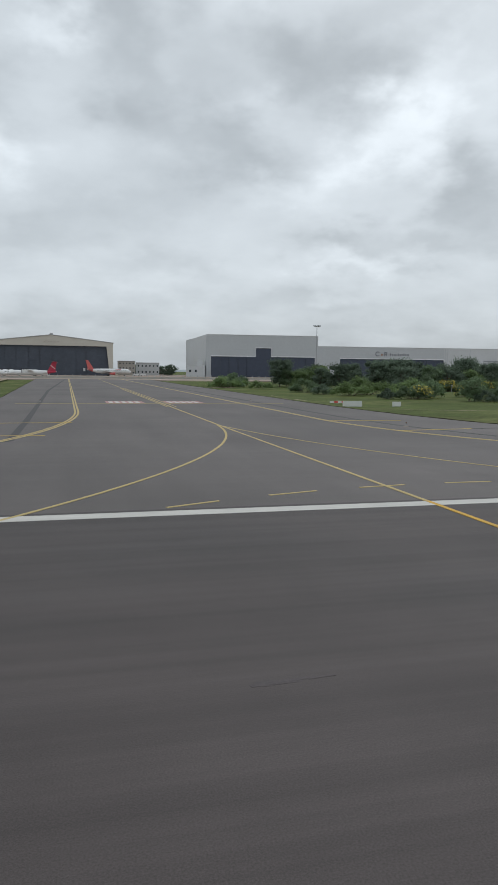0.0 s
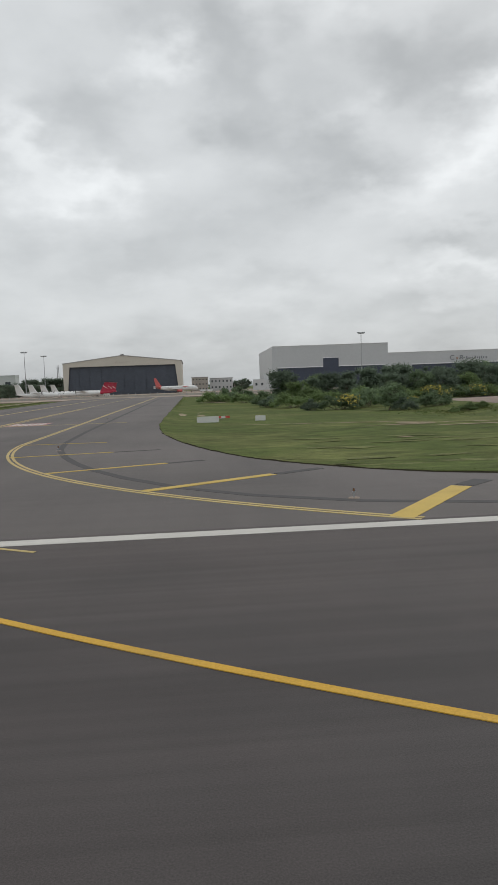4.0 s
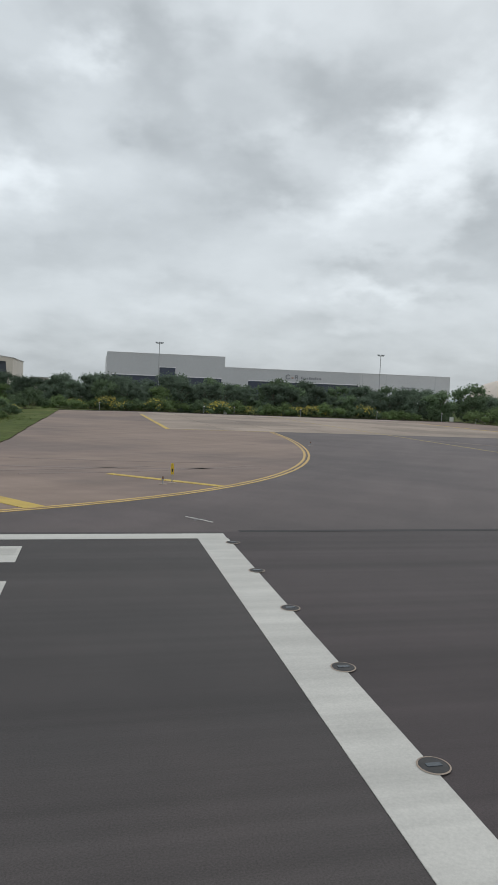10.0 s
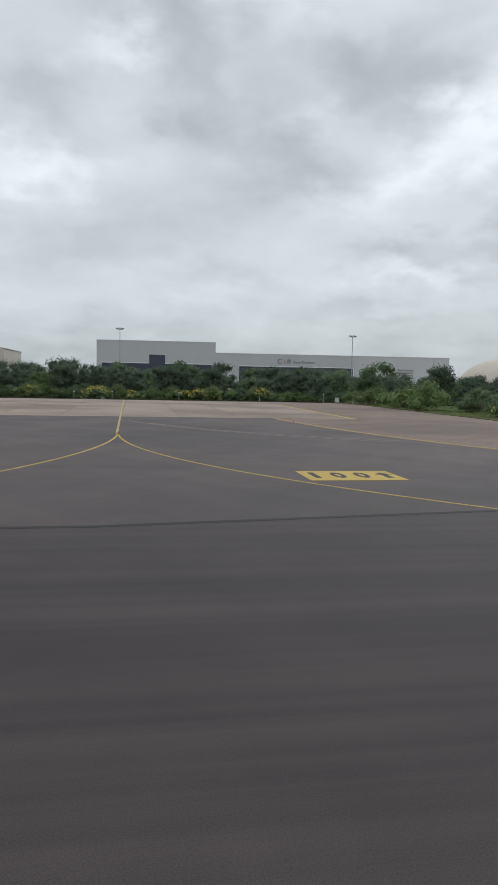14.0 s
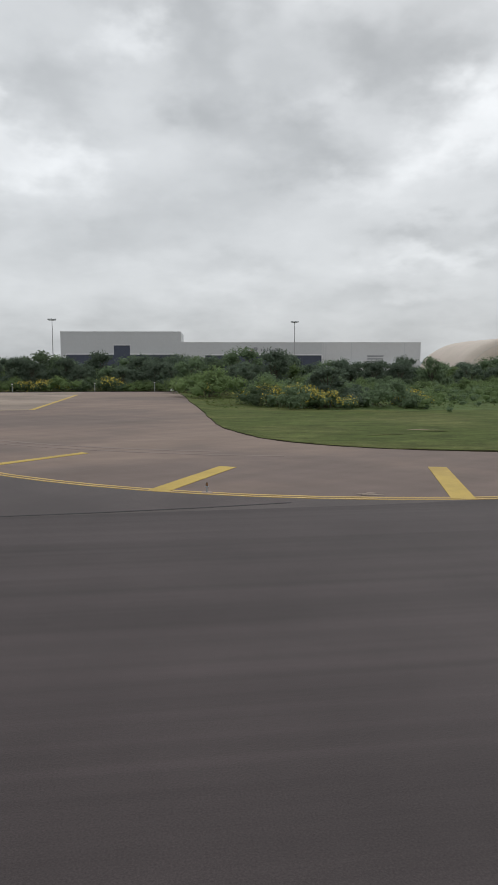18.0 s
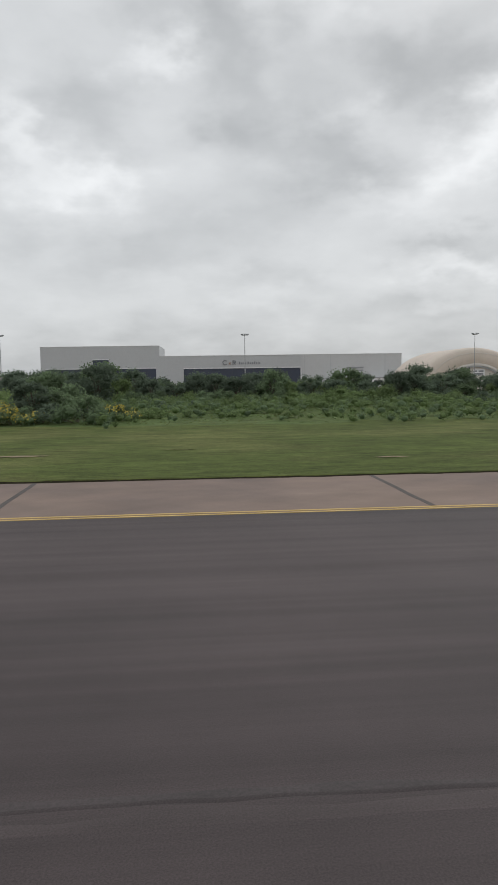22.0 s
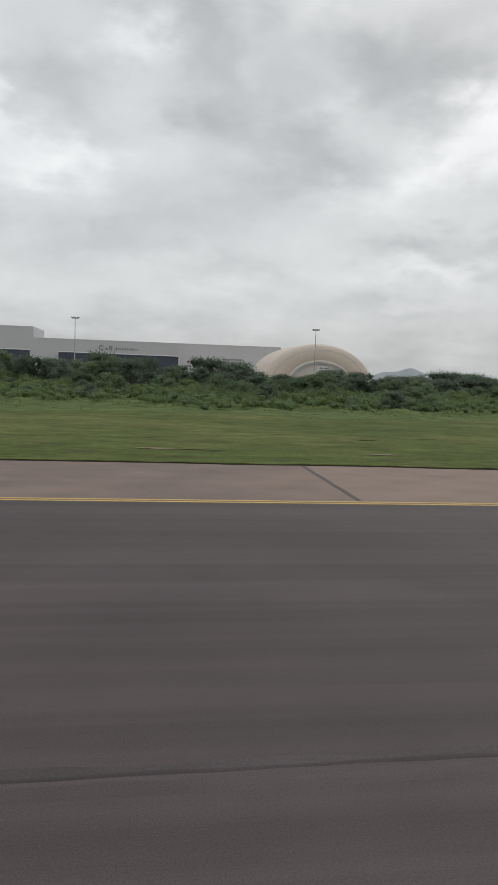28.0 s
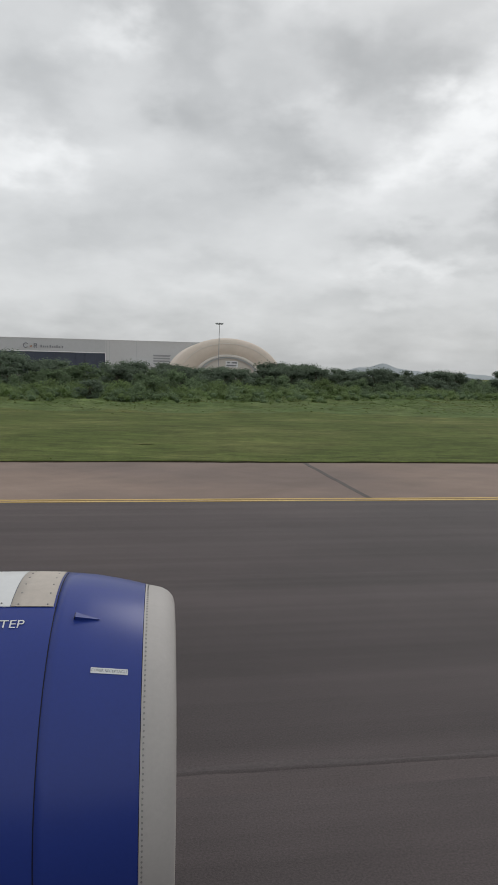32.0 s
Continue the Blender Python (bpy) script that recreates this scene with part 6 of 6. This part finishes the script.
def lay_turf_edge():
    """The sod stands a little proud of the pavement; its ragged face is painted dark as overhang shadow."""
    rng = random.Random(12)
    bm = bmesh.new()
    for line_pts, side in TURF_EDGES:
        pts = along(line_pts, 0.45 if line_pts[0][0] > 30 and line_pts[-1][1] < 145 else 1.5)
        rows = []
        for i, p in enumerate(pts):
            d = (pts[min(i + 1, len(pts) - 1)] - pts[max(i - 1, 0)]).normalized()
            n = Vector((-d.y, d.x)) * side
            ragged = 0.14 * noise.noise((p.x * 0.9, p.y * 0.9, 4.0)) + 0.25 * noise.noise((p.x * 0.16, p.y * 0.16, 7.0)) + rng.uniform(-0.03, 0.03)
            h = 0.085 + 0.05 * noise.noise((p.x * 0.7, p.y * 0.7, 1.0))
            row = []
            for o, z in ((-0.03, -0.01), (0.0, h * 0.7), (0.10, h), (0.7, h * 0.6), (2.4, -0.14)):
                x, y = p.x + n.x * (o + ragged), p.y + n.y * (o + ragged)
                row.append(bm.verts.new((x, y, z + (ground_z(x, y) + 0.03 if o > 0.05 else 0.0))))
            rows.append(row)
        for a, b in zip(rows, rows[1:]):
            for j in range(4):
                f = bm.faces.new((a[j], b[j], b[j + 1], a[j + 1]))
                f.material_index = 0 if j < 1 else 1
                f.smooth = j > 0
    bmesh.ops.recalc_face_normals(bm, faces=bm.faces[:])
    tagged(part("turf_edge", bm, [M_TURFSHADE, M_GRASS]), "ragged turf edge along the pavement, its low face coloured dark as shade", "grass", kind="structure")


lay_turf_edge()


def grow_fringe():
    rng = np.random.default_rng(9)
    # longer growth right along the pavement
    xy = []
    for line_pts, side in TURF_EDGES:
        for p, q in zip(line_pts, line_pts[1:]):
            d = math.hypot(q[0] - p[0], q[1] - p[1])
            nx, ny = -(q[1] - p[1]) / d * side, (q[0] - p[0]) / d * side
            for _ in range(int(d * 14)):
                t, o = rng.random(), abs(rng.normal()) * 0.45 + 0.05
                xy.append((p[0] + (q[0] - p[0]) * t + nx * o, p[1] + (q[1] - p[1]) * t + ny * o))
    pts = on_ground(xy)
    pts[:, 2] += rng.uniform(0.07, 0.12, len(pts))
    me = leaf_mesh("grass_fringe", pts, rng.uniform(0.06, 0.14, len(pts)), M_BLADE2, 5, flat=2.0)
    tagged(new("grass_fringe", me), "short grass fringe along the pavement edge", "grass", kind="stuff")


grow_fringe()

# ---- the aircraft's own engine, beside the camera's last standpoint ----
def own_engine():
    """A big turbofan cowl, seen from above and inboard. Local x points forward, the lip's rim lies at x = 0."""
    EX, EY, EZ = ENGINE
    th = thing("turbofan_engine", "deep blue turbofan cowl with a bare metal inlet lip", "aircraft engine", (EX, EY, EZ), rz=ENGINE_YAW)
    K = ENGINE_R

    def radius(s):
        """Outer radius at the distance s behind the rim."""
        pts = ((0.0, 0.818), (0.008, 0.84), (0.02, 0.857), (0.05, 0.882), (0.1, 0.903), (0.22, 0.922), (0.33, 0.943), (0.45, 0.962), (0.6, 0.982), (0.8, 0.995), (1.05, 1.0), (1.5, 1.0), (2.2, 0.985), (3.0, 0.93), (3.6, 0.86))
        for (a, ra), (b, rb) in zip(pts, pts[1:]):
            if s <= b:
                t = (s - a) / (b - a)
                return K * (ra + (rb - ra) * t)
        return K * 0.86

    def shell(s0, s1, n=64, a0=0.0, a1=360.0, lift=0.0, k=10, thick=0.03):
        rings = []
        full = a1 - a0 >= 360
        m = n if full else n + 1
        ss = [s0 + (s1 - s0) * (i / k) ** 1.0 for i in range(k + 1)]
        for s in ss:
            r = radius(s) + lift
            rings.append([(-s, r * math.sin(radians(a0 + (a1 - a0) * i / n)), r * math.cos(radians(a0 + (a1 - a0) * i / n))) for i in range(m)])
        for s in (ss[-1], ss[0]):
            r = radius(s) + lift - thick
            rings.append([(-s, r * math.sin(radians(a0 + (a1 - a0) * i / n)), r * math.cos(radians(a0 + (a1 - a0) * i / n))) for i in range(m)])
        bm = loft(rings, close=full, caps=False)
        bmesh.ops.recalc_face_normals(bm, faces=bm.faces[:])
        return bm

    def on_cowl(s, deg, lift=0.0):
        """A pose on the cowl: local x forward, y up along the skin, z outwards; deg from the top towards the cabin."""
        a = radians(deg)
        r = radius(s) + lift
        out = Vector((0, -math.sin(a), math.cos(a)))
        slope = (radius(s + 0.1) - radius(max(0.0, s - 0.1))) / (s + 0.1 - max(0.0, s - 0.1))
        x = (Vector((1, 0, 0)) - slope * out).normalized()
        up = out.cross(x).normalized()
        foot = out * r
        out = x.cross(up)
        m = Matrix(((x.x, up.x, out.x, -s), (x.y, up.y, out.y, foot.y), (x.z, up.z, out.z, foot.z), (0, 0, 0, 1)))
        return m

    LIPW, SEAM_S = LIP_W, SEAM_AT
    # lip: from the inner throat round the rim to the seam
    rings = []
    for s, r in [(0.30, 0.76 * K), (0.16, 0.76 * K), (0.07, 0.775 * K), (0.02, 0.80 * K)] + [(q, radius(q)) for q in (0.0, 0.008, 0.02, 0.035, 0.05, 0.075, 0.10, 0.15, LIPW)]:
        rings.append([(-s, r * math.sin(2 * math.pi * i / 72), r * math.cos(2 * math.pi * i / 72)) for i in range(72)])
    part("inlet_lip", loft(rings, caps=False), M_LIP, th, "bare grey beige metal inlet lip", smooth=True)
    part("inlet_cowl", shell(LIPW + 0.004, SEAM_S), M_BLUE, th, "blue painted inlet cowl", smooth=True)
    part("fan_cowl", shell(SEAM_S + 0.007, 3.3, k=16), M_BLUE, th, "blue painted fan cowl door", smooth=True)
    part("panel_gap", shell(SEAM_S - 0.01, SEAM_S + 0.02, lift=-0.006, k=2), M_GAP, th)
    part("inlet_duct", loft([[(-s, r * K * math.sin(2 * math.pi * i / 48), r * K * math.cos(2 * math.pi * i / 48)) for i in range(48)] for s, r in ((0.28, 0.76), (0.6, 0.77), (1.1, 0.8))], caps=False), M_LIP, th, smooth=True)
    fan = part("spinner", loft([[(-s, r * math.sin(2 * math.pi * i / 24), r * math.cos(2 * math.pi * i / 24)) for i in range(24)] for s, r in ((0.55, 0.02), (0.75, 0.16), (1.0, 0.28), (1.1, 0.3))]), M_FAN, th, smooth=True)
    blade = loft([[(-0.95, -0.02, 0.28), (-0.95, 0.02, 0.28), (-1.08, 0.10, 0.28), (-1.08, 0.07, 0.28)], [(-0.9, -0.16, 0.8 * K), (-0.9, -0.14, 0.8 * K), (-1.1, 0.22, 0.8 * K), (-1.1, 0.19, 0.8 * K)]])
    bme = mesh_of("fan_blade", blade, M_FAN)
    for i in range(20):
        shared("fan_blade", bme, fan, Euler((2 * math.pi * i / 20, 0, 0)).to_matrix().to_4x4())
    # white and beige panels along the crown, ahead of the pylon
    part("crown_panel", shell(SEAM_S + 0.30, 2.6, n=14, a0=-WHITE_DEG[1], a1=-WHITE_DEG[0], lift=0.005, k=8, thick=0.004), M_COWLWHITE, th, "white crown panel", smooth=True)
    part("crown_panel", shell(SEAM_S + 0.02, SEAM_S + 0.296, n=10, a0=-WHITE_DEG[1], a1=-WHITE_DEG[0], lift=0.006, k=3, thick=0.004), M_COWLBEIGE, th, "weathered beige crown panel", smooth=True)
    # rivet row behind the lip and along panels
    rv = mesh_of("rivet", tube((0, 0, -0.002), (0, 0, 0.003), 0.007, 0.006, 7), M_RIVET)
    for i in range(120):
        shared("rivet", rv, th, on_cowl(LIPW - 0.018, -30 + 1.6 * i))
    for i in range(6):
        for s in (SEAM_S + 0.06, SEAM_S + 0.25):
            shared("rivet", rv, th, on_cowl(s, WHITE_DEG[0] + 1 + (WHITE_DEG[1] - WHITE_DEG[0] - 2) * i / 5, 0.006))
    for i in range(9):
        shared("rivet", rv, th, on_cowl(SEAM_S + 0.36 + 0.2 * i, WHITE_DEG[1] - 1.5, 0.006))
    # little air inlet scoop
    bm = loft([[(0.09, -0.002, 0), (0.09, 0.002, 0), (0.09, 0.002, 0.004), (0.09, -0.002, 0.004)], [(-0.07, -0.022, 0), (-0.07, 0.022, 0), (-0.07, 0.022, 0.03), (-0.07, -0.022, 0.03)]])
    scoop = part("scoop", moved(bm, on_cowl(*SCOOP)), M_BLUE, th)
    part("scoop_mouth", moved(box(-0.075, -0.069, -0.02, 0.02, 0.002, 0.027), on_cowl(*SCOOP)), M_GAP, scoop)
    # white instruction plate
    plate = part("instruction_plate", moved(box(-0.115, 0.115, -0.018, 0.018, -0.004, 0.003), on_cowl(*PLATE)), M_COWLWHITE, th, "white instruction plate")
    part("lettering", moved(lettering("COVER RECEPTACLE", 0.0245, 0.0006), on_cowl(PLATE[0], PLATE[1], 0.0035)), M_LOGO_GREY, plate)
    part("lettering", moved(lettering("NO STEP", 0.098, 0.0006), on_cowl(*NOSTEP, 0.003)), M_COWLWHITE, th, "white lettering")
    part("lettering", moved(lettering("HOIST POINT", 0.034, 0.0006), on_cowl(*HOIST, 0.003)), M_COWLWHITE, th, "small white lettering")
    for d in (-2.2, 2.2):
        part("hoist_plug", moved(tube((0, 0, -0.002), (0, 0, 0.004), 0.012, 0.012, 10), on_cowl(HOIST[0], HOIST[1] + d)), M_RIVET, th)
    # strake with its bolted foot
    s0, d0 = STRAKE
    bm = loft([[(-0.75, -0.11, 0), (0.02, -0.11, 0), (0.16, -0.01, 0), (0.16, 0.01, 0), (0.02, 0.11, 0), (-0.75, 0.11, 0)], [(-0.75, -0.11, 0.012), (0.02, -0.11, 0.012), (0.16, -0.01, 0.012), (0.16, 0.01, 0.012), (0.02, 0.11, 0.012), (-0.75, 0.11, 0.012)]])
    foot = part("strake_foot", moved(bm, on_cowl(s0, d0, -0.012)), M_BLUE, th)
    for i in range(8):
        for sy in (-0.075, 0.075):
            shared("rivet", rv, foot, on_cowl(s0, d0) @ pose(-0.7 + 0.095 * i, sy, 0.002))
    part("strake", moved(loft([[(-0.8, -0.012, 0), (0.12, -0.003, 0), (0.12, 0.003, 0), (-0.8, 0.012, 0)], [(-0.8, -0.005, 0.22), (0.0, -0.003, 0.03), (0.0, 0.003, 0.03), (-0.8, 0.005, 0.22)]]), on_cowl(s0, d0)), M_BLUE, th)
    # pylon over the rear of the cowl
    part("pylon", loft([[(-1.75, -0.02, K * 0.97), (-1.75, 0.02, K * 0.97), (-1.75, 0.02, K * 1.0), (-1.75, -0.02, K * 1.0)], [(-2.6, -0.22, K * 0.9), (-2.6, 0.22, K * 0.9), (-2.6, 0.18, K * 1.22), (-2.6, -0.18, K * 1.22)],
                        [(-3.6, -0.24, K * 0.8), (-3.6, 0.24, K * 0.8), (-3.6, 0.24, K * 1.38), (-3.6, -0.24, K * 1.38)]]), M_BLUE, th, "blue pylon fairing")
    return th


ENGINE, ENGINE_YAW, ENGINE_R = (329.304, 5.862, 1.661), -2.54, 1.305
LIP_W, SEAM_AT, WHITE_DEG = 0.218, 0.798, (-14, 18)
SCOOP, PLATE, NOSTEP, HOIST, STRAKE = (0.596, 22.5), (0.42, 40.0), (1.17, 25.5), (1.15, 56.0), (1.40, 62.0)
own_engine()
